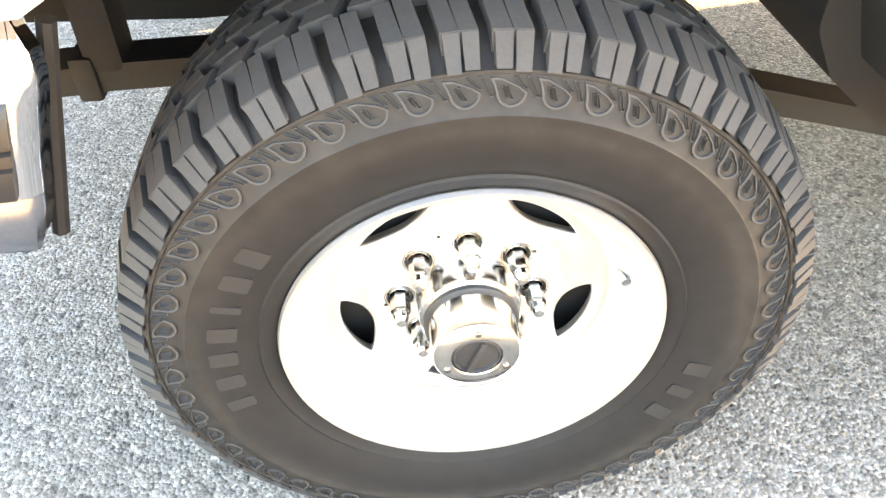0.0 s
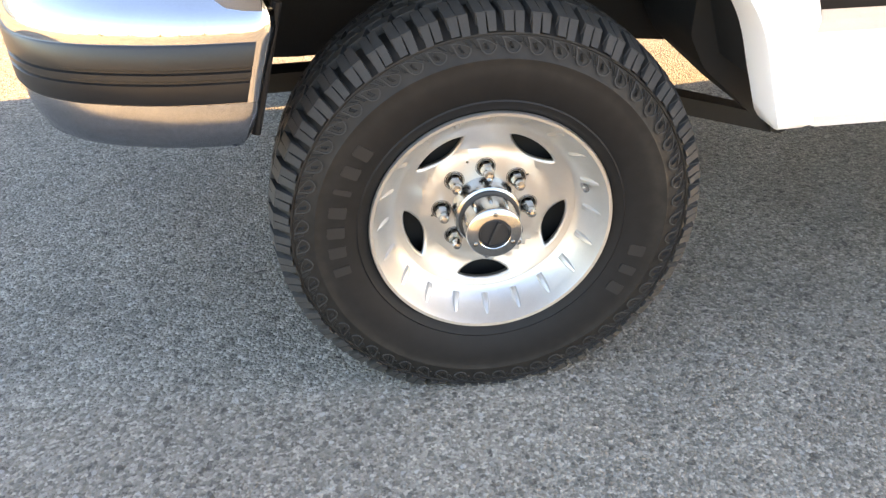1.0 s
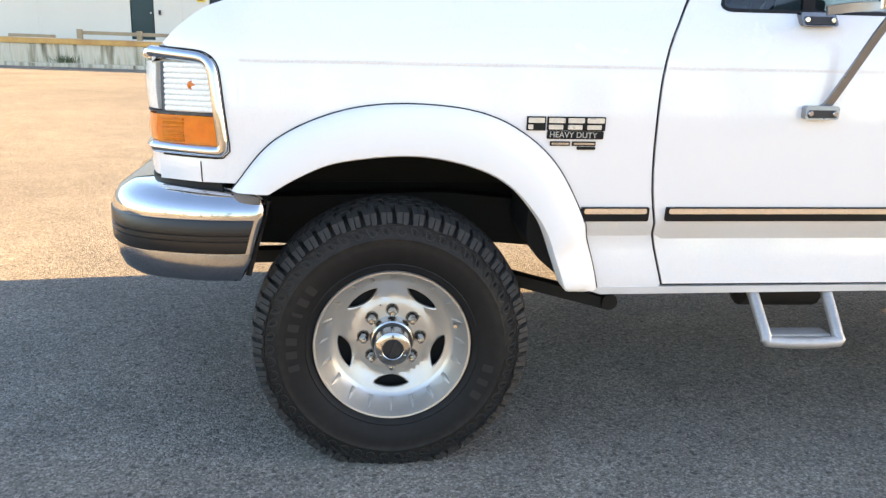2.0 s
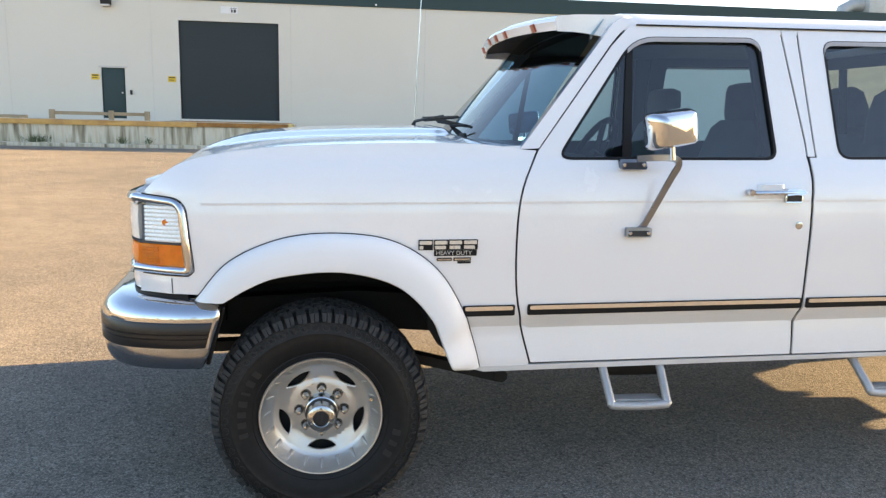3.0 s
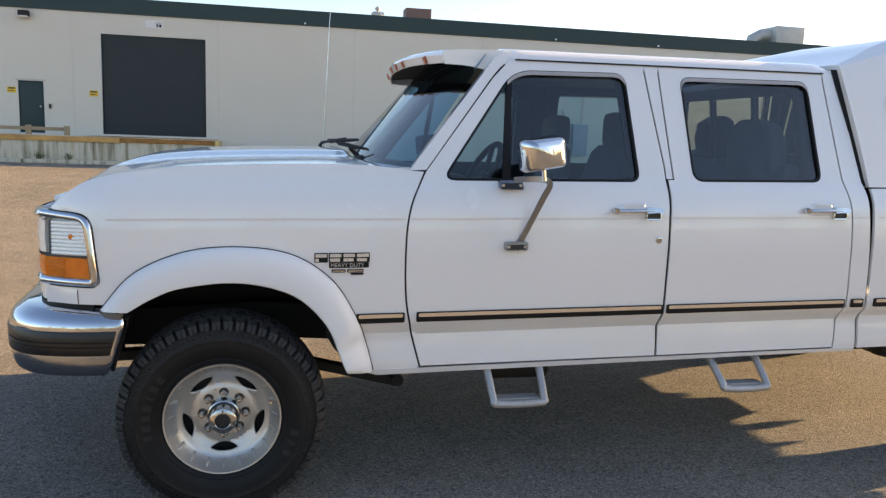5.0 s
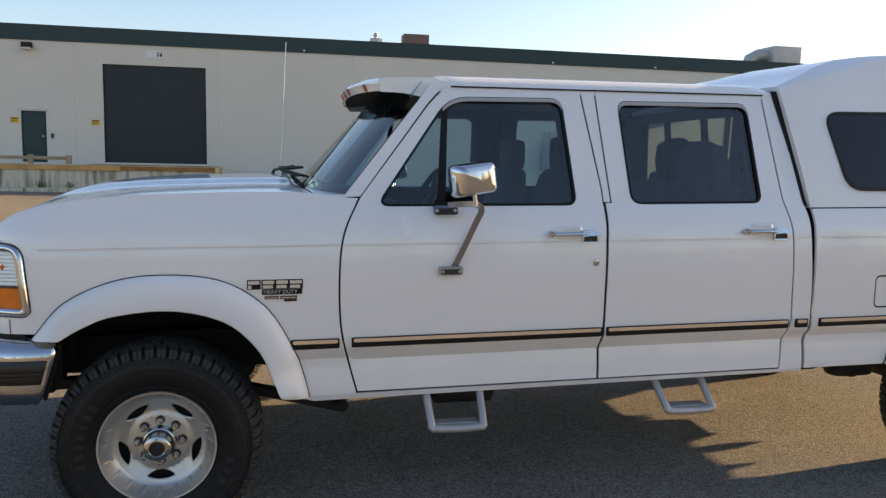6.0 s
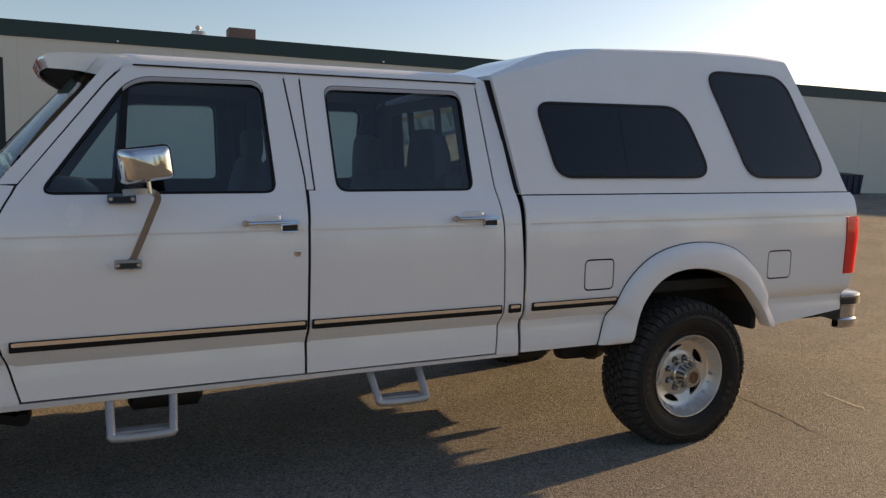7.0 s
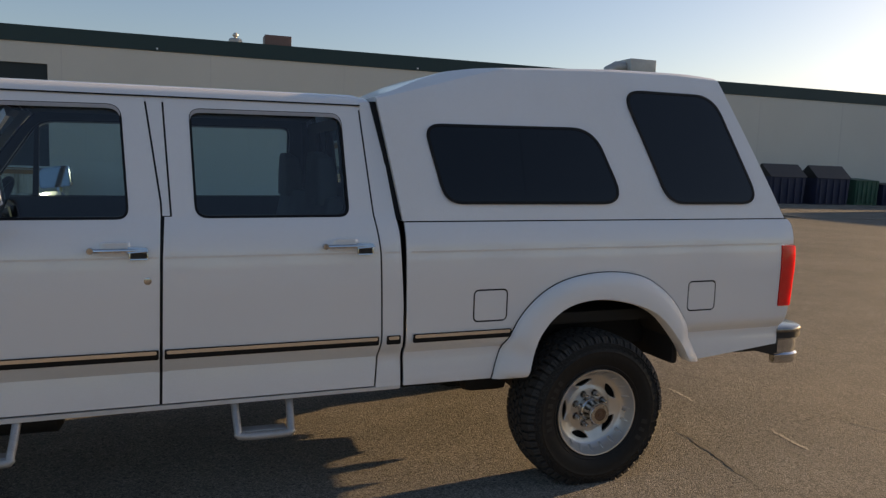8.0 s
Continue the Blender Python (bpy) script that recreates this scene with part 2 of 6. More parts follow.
def stained_concrete():
    m, nt, bsdf = nodes_of("stained_dock_concrete")
    tc = nt.nodes.new("ShaderNodeTexCoord")
    mp = nt.nodes.new("ShaderNodeMapping")
    mp.inputs["Scale"].default_value = (3.5, 3.5, 0.35)
    nt.links.new(tc.outputs["Object"], mp.inputs[0])
    drip = nt.nodes.new("ShaderNodeTexNoise")
    drip.inputs["Scale"].default_value, drip.inputs["Detail"].default_value = 1.3, 6
    nt.links.new(mp.outputs[0], drip.inputs["Vector"])
    r1 = ramp_node(nt, drip.outputs[0], [(0.3, (0.15, 0.13, 0.09)), (0.42, (0.36, 0.33, 0.24)), (0.54, (0.56, 0.54, 0.45)), (0.66, (0.50, 0.44, 0.32)), (0.78, (0.34, 0.22, 0.11))])
    nt.links.new(r1.outputs[0], bsdf.inputs["Base Color"])
    bsdf.inputs["Roughness"].default_value = 0.9
    small = noise_node(nt, 18, 4)
    bump_node(nt, bsdf, small.outputs[0], 0.3, 0.01)
    return m


DOCK = stained_concrete()
WORN_YELLOW = surface("worn_yellow_paint", (0.70, 0.55, 0.22), (0.30, 0.16, 0.06), 0.8, 0, 25, 4, 0.2, 0.004, 0, 1.0)
RUST = surface("rusty_steel_edge", (0.42, 0.20, 0.055), (0.16, 0.075, 0.035), 0.85, 0.1, 25, 1.6, 0.3, 0.005, 0, 1.0)
TIMBER = surface("weathered_timber", (0.36, 0.28, 0.18), (0.22, 0.17, 0.11), 0.85, 0, 40, 3, 0.2, 0.003)
YELLOW = surface("yellow_sign", (0.75, 0.50, 0.04), (0.6, 0.4, 0.05), 0.6, 0, 50, 3, 0.0)
SIGNWHITE = surface("white_sign", (0.75, 0.76, 0.76), (0.65, 0.65, 0.65), 0.6, 0, 50, 3, 0.0)
GALV = surface("galvanised_sheet", (0.52, 0.51, 0.48), (0.38, 0.36, 0.33), 0.5, 0.4, 60, 3, 0.1, 0.002)
BROWN = surface("brown_vent_sheet", (0.20, 0.12, 0.10), (0.14, 0.09, 0.08), 0.6, 0.1, 60, 3, 0.1, 0.002)
BLUEBOX = surface("grey_blue_cabinet_paint", (0.30, 0.36, 0.42), (0.24, 0.28, 0.32), 0.5, 0, 40, 3, 0.05)
BIN_BLUE = surface("blue_skip_paint", (0.014, 0.022, 0.060), (0.02, 0.021, 0.032), 0.6, 0, 30, 2, 0.1)
BIN_GREEN = surface("green_skip_paint", (0.032, 0.11, 0.075), (0.04, 0.07, 0.055), 0.6, 0, 30, 2, 0.1)
LEAF = surface("dusty_weed_leaf", (0.06, 0.09, 0.035), (0.10, 0.10, 0.05), 0.8, 0, 60, 6, 0.0)


# ---- mesh tools ----
def finish(bm, angle=32.0):
    bm.normal_update()
    for f in bm.faces:
        f.smooth = True
    lim = radians(angle)
    for e in bm.edges:
        if len(e.link_faces) == 2 and e.calc_face_angle(0.0) > lim:
            e.smooth = False


def mesh_of(name, bm, material, angle=32.0):
    finish(bm, angle)
    me = bpy.data.meshes.new(name)
    bm.to_mesh(me)
    bm.free()
    me.materials.append(material)
    return me


def part(name, bm, material, parent, label="", angle=32.0):
    ob = new(name, mesh_of(name, bm, material, angle))
    ob.parent = parent
    return tagged(ob, label)


def thing(name, bm, material, label, category, group="", kind="", angle=32.0):
    return tagged(new(name, mesh_of(name, bm, material, angle)), label, category, group, kind)


def empty(name, label, category, at=(0, 0, 0), group=""):
    ob = new(name)
    ob.location = at
    return tagged(ob, label, category, group)


def box(bm, lo, hi, bevel=0.0):
    """A box between two corners, added to bm, with its edges rounded."""
    c = [(a + b) / 2 for a, b in zip(lo, hi)]
    s = [abs(b - a) for a, b in zip(lo, hi)]
    made = bmesh.ops.create_cube(bm, size=1.0, matrix=Matrix.LocRotScale(c, None, s))["verts"]
    if bevel:
        edges = list({e for v in made for e in v.link_edges})
        bmesh.ops.bevel(bm, geom=edges, offset=bevel, segments=2, affect="EDGES", profile=0.6)
    return bm


def boxed(lo, hi, bevel=0.0):
    return box(bmesh.new(), lo, hi, bevel)


def rings(bm, loops, closed=True, caps=True, cyclic=False):
    """Skin a row of rings of points, each with the same number of points."""
    rows = [[bm.verts.new(p) for p in loop] for loop in loops]
    n = len(rows[0])
    pairs = list(zip(rows, rows[1:])) + ([(rows[-1], rows[0])] if cyclic else [])
    for a, b in pairs:
        for i in range(n if closed else n - 1):
            j = (i + 1) % n
            bm.faces.new((a[i], a[j], b[j], b[i]))
    if caps and closed and not cyclic:
        bm.faces.new(rows[0][::-1])
        bm.faces.new(rows[-1])
    bmesh.ops.recalc_face_normals(bm, faces=bm.faces[:])
    return bm


def lathe(bm, profile, seg=48, axis="y"):
    """Turn a profile of (radius, along) about an axis."""
    loops = []
    for i in range(seg):
        a = 2 * math.pi * i / seg
        if axis == "y":
            loops.append([(r * math.cos(a), y, r * math.sin(a)) for r, y in profile])
        else:
            loops.append([(r * math.cos(a), r * math.sin(a), y) for r, y in profile])
    return rings(bm, loops, closed=False, caps=False, cyclic=True)


def tube(bm, pts, r, seg=10):
    """A round bar along a row of points."""
    pts = [Vector(p) for p in pts]
    loops = []
    side = None
    for i, p in enumerate(pts):
        d = (pts[min(i + 1, len(pts) - 1)] - pts[max(i - 1, 0)]).normalized()
        if side is None:
            side = d.orthogonal().normalized()
        side = (side - d * side.dot(d)).normalized()
        up = d.cross(side)
        rad = r[i] if isinstance(r, (list, tuple)) else r
        loops.append([p + rad * (math.cos(t) * side + math.sin(t) * up) for t in (2 * math.pi * k / seg for k in range(seg))])
    return rings(bm, loops)


def rounded(pts, r, n=5):
    """A closed outline with its corners rounded by r (one value or one a corner)."""
    out = []
    k = len(pts)
    for i, p in enumerate(pts):
        a, b, c = Vector(pts[i - 1]), Vector(p), Vector(pts[(i + 1) % k])
        rr = r[i] if isinstance(r, (list, tuple)) else r
        if rr <= 0:
            out.append(tuple(b))
            continue
        u, v = (a - b), (c - b)
        ru = min(rr, u.length * 0.45, v.length * 0.45)
        p0, p1 = b + u.normalized() * ru, b + v.normalized() * ru
        for j in range(n + 1):
            t = j / n
            out.append(tuple((1 - t) ** 2 * p0 + 2 * t * (1 - t) * b + t * t * p1))
    return out


def spline(pts, n=6):
    """A smooth open curve through a few points."""
    p = [Vector(q) for q in pts]
    p = [2 * p[0] - p[1]] + p + [2 * p[-1] - p[-2]]
    out = []
    for i in range(1, len(p) - 2):
        for j in range(n):
            t = j / n
            a, b, c, d = p[i - 1:i + 3]
            out.append(tuple(0.5 * (2 * b + (c - a) * t + (2 * a - 5 * b + 4 * c - d) * t * t + (3 * b - a - 3 * c + d) * t ** 3)))
    return out + [tuple(p[-2])]


def inside(poly, x, y):
    hit = False
    for i in range(len(poly)):
        (x0, y0), (x1, y1) = poly[i - 1], poly[i]
        if (y0 > y) != (y1 > y) and x < (x1 - x0) * (y - y0) / (y1 - y0) + x0:
            hit = not hit
    return hit

# ---- the pickup's shape ----
from mathutils import geometry

RAKE, WIDE = 0.0145, 2.0      # the body leans nose-down; its width
HUB_Z, TYRE_R, WHEELBASE = 0.3535, 0.408, 3.888
GROUND_Z = -0.012
SIDE_Z = [0.48, 0.525, 0.60, 0.662, 0.713, 0.77, 1.00, 1.120, 1.133, 1.146, 1.20, 1.25, 1.29, 1.40, 1.70, 1.80, 2.10]
SIDE_Y = [0.052, 0.034, 0.041, 0.051, 0.004, 0.0, 0.0, 0.008, 0.0135, 0.010, 0.022, 0.044, 0.074, 0.112, 0.212, 0.243, 0.335]


def side(x, z):
    """How far in from the widest line the body's flank lies."""
    y = sum(float(np.interp(z + d, SIDE_Z, SIDE_Y)) for d in (-0.006, 0, 0.006)) / 3
    if x < -0.35:
        y += 1.25 * (-0.35 - x) ** 2
    return y


def at(x, z, out=0.0, far=False):
    y = side(x, z) - out
    return (x, WIDE - y if far else y, z + RAKE * x)


def inset(poly, d):
    """The outline moved inwards by d (outwards: minus)."""
    area = sum(a[0] * b[1] - b[0] * a[1] for a, b in zip(poly, poly[1:] + poly[:1]))
    s = 1 if area > 0 else -1
    out = []
    for i, p in enumerate(poly):
        a, b, c = Vector(poly[i - 1]), Vector(p), Vector(poly[(i + 1) % len(poly)])
        u, v = (b - a), (c - b)
        if u.length < 1e-6 or v.length < 1e-6:
            u = v = c - a
        u, v = u.normalized(), v.normalized()
        n = (Vector((-u.y, u.x)) + Vector((-v.y, v.x))) * s
        n = n.normalized() if n.length > 1e-6 else Vector((-u.y, u.x)) * s
        k = 1 / max(0.5, n.dot(Vector((-u.y, u.x)) * s))
        out.append(tuple(b + n * d * k))
    return out


def clear_of(polys, q, d):
    """Whether q keeps d away from all edges of the outlines."""
    q = Vector(q)
    for poly in polys:
        for i in range(len(poly)):
            a, c = Vector(poly[i - 1]), Vector(poly[i])
            e = c - a
            t = max(0, min(1, (q - a).dot(e) / max(1e-12, e.length_squared)))
            if (a + e * t - q).length < d:
                return False
    return True


def fine_edges(poly, step):
    """The same outline, its long edges divided so that they can follow a curved flank."""
    res = []
    for a, b in zip(poly, list(poly[1:]) + [poly[0]]):
        n = max(1, int(math.hypot((b[0] - a[0]) * 0.3, b[1] - a[1]) / step))
        res += [(a[0] + (b[0] - a[0]) * k / n, a[1] + (b[1] - a[1]) * k / n) for k in range(n)]
    return res


def panel(outline, holes=(), out=0.0, thick=0.012, far=False, dx=0.07, dz=0.03, place=None, sheet=False, dense=0.03):
    """A sheet with thickness that follows the flank, cut to an outline with holes. sheet: one face alone, as for glass."""
    place = place or at
    polys = [fine_edges(outline, dense)] + [fine_edges(h, dense) for h in holes]
    pts, edges = [], []
    for poly in polys:
        k = len(pts)
        pts += [Vector(p) for p in poly]
        edges += [(k + i, k + (i + 1) % len(poly)) for i in range(len(poly))]
    xs, zs = [p[0] for p in outline], [p[1] for p in outline]
    nx, nz = max(2, int((max(xs) - min(xs)) / dx)), max(2, int((max(zs) - min(zs)) / dz))
    for i in range(1, nx):
        for j in range(1, nz):
            q = (min(xs) + (max(xs) - min(xs)) * i / nx, min(zs) + (max(zs) - min(zs)) * j / nz)
            if inside(polys[0], *q) and not any(inside(h, *q) for h in polys[1:]) and clear_of(polys, q, 0.007):
                pts.append(Vector(q))
    vs, _, fs, *_ = geometry.delaunay_2d_cdt(pts, edges, [], 0, 1e-5)
    bm = bmesh.new()
    front = [bm.verts.new(place(v.x, v.y, out, far)) for v in vs]
    back = [bm.verts.new(place(v.x, v.y, out - thick, far)) for v in vs]
    use = {}
    for f in fs:
        c = sum((vs[i] for i in f), Vector((0, 0))) / len(f)
        if not inside(polys[0], *c) or any(inside(h, *c) for h in polys[1:]):
            continue
        a, b, d = (vs[i] for i in f[:3])
        if abs((b - a).cross(d - a)) < 2e-7:
            continue
        if (b - a).cross(d - a) < 0:
            f = f[::-1]
        if sheet:
            bm.faces.new([front[i] for i in f])
            continue
        if far:
            f = f[::-1]
        bm.faces.new([front[i] for i in f])
        bm.faces.new([back[i] for i in f[::-1]])
        for i in range(len(f)):
            e = (f[i], f[(i + 1) % len(f)])
            use[e] = True
    for a, b in list(use):
        if (b, a) not in use:
            bm.faces.new((front[b], front[a], back[a], back[b]))
    for v in [v for v in bm.verts if not v.link_faces]:
        bm.verts.remove(v)
    return bm


def ring(outer, inner, out=0.0, thick=0.01, far=False, place=None):
    return panel(outer, [inner], out, thick, far, 9, 9, place)


def resample(pts, n):
    p = [Vector(q) for q in pts]
    d = [0.0]
    for a, b in zip(p, p[1:]):
        d.append(d[-1] + (b - a).length)
    res = []
    for k in range(n):
        s, i = d[-1] * k / (n - 1), 0
        while i < len(d) - 2 and d[i + 1] < s:
            i += 1
        t = (s - d[i]) / max(1e-9, d[i + 1] - d[i])
        res.append(tuple(p[i].lerp(p[i + 1], min(1, t))))
    return res


def flip(bm):
    """Mirror a mesh to the far flank."""
    for v in bm.verts:
        v.co.y = WIDE - v.co.y
    bmesh.ops.reverse_faces(bm, faces=bm.faces[:])
    return bm


def raked(bm):
    for v in bm.verts:
        v.co.z += RAKE * v.co.x
    return bm


truck = empty("pickup_truck", "white lifted crew-cab pickup truck with a white canopy, parked on asphalt", "pickup truck")

# outlines on the flank: x along, z up
HOOD_EDGE = spline([(-0.618, 1.158), (-0.545, 1.225), (-0.44, 1.280), (-0.20, 1.320), (0.20, 1.337), (0.52, 1.338), (0.735, 1.322)], 5)
ARCH_OUT = spline([(0.582, 0.517), (0.555, 0.62), (0.515, 0.73), (0.415, 0.893), (0.262, 0.997), (0.07, 1.030), (-0.132, 1.014), (-0.312, 0.935), (-0.428, 0.803)], 6)
ARCH_IN = spline([(0.478, 0.505), (0.440, 0.607), (0.385, 0.73), (0.262, 0.846), (0.07, 0.898), (-0.134, 0.885), (-0.24, 0.848), (-0.325, 0.800)], 6)
REAR_OUT = spline([(3.310, 0.512), (3.347, 0.632), (3.446, 0.828), (3.617, 0.963), (3.859, 1.012), (4.109, 0.982), (4.293, 0.859), (4.416, 0.679), (4.503, 0.517)], 6)
REAR_IN = spline([(3.472, 0.502), (3.523, 0.709), (3.658, 0.846), (3.880, 0.880), (4.155, 0.805), (4.318, 0.653), (4.406, 0.515)], 6)
DOOR1_FRONT = spline([(0.778, 0.526), (0.748, 0.635), (0.709, 0.805), (0.703, 1.031), (0.723, 1.185), (0.787, 1.317)], 4)
WIN1 = rounded([(0.852, 1.285), (1.716, 1.285), (1.682, 1.744), (1.174, 1.738)], [0.055, 0.045, 0.055, 0.085])
WIN2 = rounded([(1.972, 1.288), (2.614, 1.290), (2.598, 1.742), (1.950, 1.738)], [0.05, 0.045, 0.05, 0.045])
DOOR1 = DOOR1_FRONT + [(1.086, 1.704), (1.159, 1.779), (1.195, 1.788), (1.769, 1.786), (1.833, 1.349), (1.836, 1.294), (1.833, 1.135), (1.829, 0.750), (1.827, 0.524)]
DOOR2 = [(1.838, 0.524), (1.841, 0.750), (1.845, 1.135), (1.851, 1.292), (1.880, 1.292), (1.847, 1.786), (2.652, 1.791), (2.680, 1.766), (2.720, 1.299), (2.742, 1.131), (2.752, 0.755), (2.733, 0.524)]
PILLAR_B = [(1.777, 1.786), (1.839, 1.786), (1.872, 1.296), (1.843, 1.296), (1.841, 1.349)]
CAB_REAR = [(2.741, 0.517), (2.760, 0.755), (2.750, 1.131), (2.728, 1.299), (2.688, 1.768), (2.682, 1.797), (2.737, 1.802), (2.788, 1.561), (2.832, 1.230), (2.852, 0.900), (2.858, 0.517)]
FENDER = [(-0.628, 0.820), (-0.628, 0.896), (-0.446, 0.892), (-0.470, 1.140), (-0.590, 1.160)] + HOOD_EDGE[1:-1] + [(0.733, 1.318), (0.776, 1.315)] \
    + [(x - 0.008, z) for x, z in DOOR1_FRONT[::-1]][1:] + [(0.769, 0.515), (0.560, 0.510)] + [tuple((Vector(a) * 0.7 + Vector(b) * 0.3)) for a, b in zip(resample(ARCH_OUT, 30), resample(ARCH_IN, 30))][1:-1] + [(-0.40, 0.820)]
BED = [(2.874, 0.514), (2.870, 0.80), (2.862, 1.262), (5.058, 1.262), (5.074, 1.235), (5.076, 1.130), (4.992, 1.126), (4.984, 0.790), (5.062, 0.786), (5.060, 0.775), (5.036, 0.572), (4.52, 0.523), (4.482, 0.519)] \
    + [tuple((Vector(a) * 0.7 + Vector(b) * 0.3)) for a, b in zip(resample(REAR_OUT, 30), resample(REAR_IN, 30))][::-1][1:-1] + [(3.345, 0.513)]


def box_outline(x0, z0, x1, z1, r):
    return rounded([(x0, z0), (x1, z0), (x1, z1), (x0, z1)], r)


FUEL1, FUEL2 = box_outline(3.190, 0.797, 3.366, 0.952, 0.03), box_outline(4.388, 0.790, 4.566, 0.950, 0.03)


def strip(x0, x1, z0, z1, out, thick, far):
    return panel(box_outline(x0, z0, x1, z1, min(0.006, (z1 - z0) * 0.4)), (), out, thick, far, 0.15, 9, None, False, 0.012)


def moulding(parent, x0, x1, far):
    m = part("side_moulding", strip(x0, x1, 0.720, 0.760, 0.008, 0.010, far), TRIM, parent, "black side moulding with a pale gold stripe")
    part("gold_stripe", strip(x0 + 0.008, x1 - 0.008, 0.7415, 0.7565, 0.0105, 0.004, far), GOLD, parent, "pale gold metallic stripe")
    return m


def pane(parent, name, outline, far, material, depth=-0.012, label=""):
    ob = part(name, panel(inset(outline, -0.004), (), depth, 0.0, far, 0.2, 0.1, None, True), material, parent, label)
    return ob


def door_handle(parent, x, far):
    bm = bmesh.new()
    z = 1.166
    tube(bm, [at(x, z, 0.012, far), at(x + 0.02, z, 0.026, far), at(x + 0.15, z + 0.001, 0.028, far), at(x + 0.205, z + 0.002, 0.024, far)], [0.009, 0.0085, 0.0085, 0.0085], 10)
    lathe_at(bm, at(x, z, 0.006, far), 0.0135, 0.024, far)
    hood_o = rounded([(x + 0.134, z - 0.010), (x + 0.214, z - 0.004), (x + 0.205, z + 0.012), (x + 0.136, z + 0.015)], [0.004, 0.004, 0.008, 0.006], 3)
    extra = panel(hood_o, (), 0.034, 0.030, far, 9, 9)
    me = bpy.data.meshes.new("tmp")
    extra.to_mesh(me)
    extra.free()
    bm.from_mesh(me)
    bpy.data.meshes.remove(me)
    lip = rounded([(x + 0.140, z - 0.039), (x + 0.210, z - 0.039), (x + 0.210, z - 0.006), (x + 0.140, z - 0.006)], 0.006, 2)
    part("latch_rim", ring(lip, inset(lip, 0.005), 0.014, 0.012, far), CHROME, parent, "thin chrome latch rim")
    h = part("door_handle", bm, CHROME, parent, "chrome pull door handle")
    part("latch_cup", panel(box_outline(x + 0.144, z - 0.036, x + 0.206, z - 0.004, 0.005), (), 0.010, 0.008, far, 9, 9), BLACK, parent, "black latch cup under the handle")
    scoop, rows = bmesh.new(), []
    for j in range(15):
        u = -1 + j / 7
        rows.append([at(x + 0.088 + 0.060 * u * (1 - 0.1 * s), z - 0.026 + 0.058 * s, 0.0008 + 0.0100 * (1 - u ** 6) ** 0.5 * d, far) for s, d in ((0, 0), (0.2, 0.12), (0.4, 0.32), (0.6, 0.56), (0.8, 0.82), (0.93, 1.0), (1.0, 0.0))])
    rings(scoop, rows, False, False)
    if not far:
        bmesh.ops.reverse_faces(scoop, faces=scoop.faces[:])
    part("handle_recess", scoop, WHITE, parent, "shallow pressed shape behind the handle", 60)
    return h


def lathe_at(bm, c, r, depth, far=False, seg=16):
    """A short round boss with its axis across the truck."""
    s = -1 if far else 1
    n0 = len(bm.verts)
    prof = [(0.0001, -depth), (r * 0.85, -depth), (r, -depth * 0.8), (r, 0)]
    lathe(bm, [(a, b * s) for a, b in prof], seg)
    bm.verts.ensure_lookup_table()
    for v in bm.verts[n0:]:
        v.co += Vector(c)
    return bm


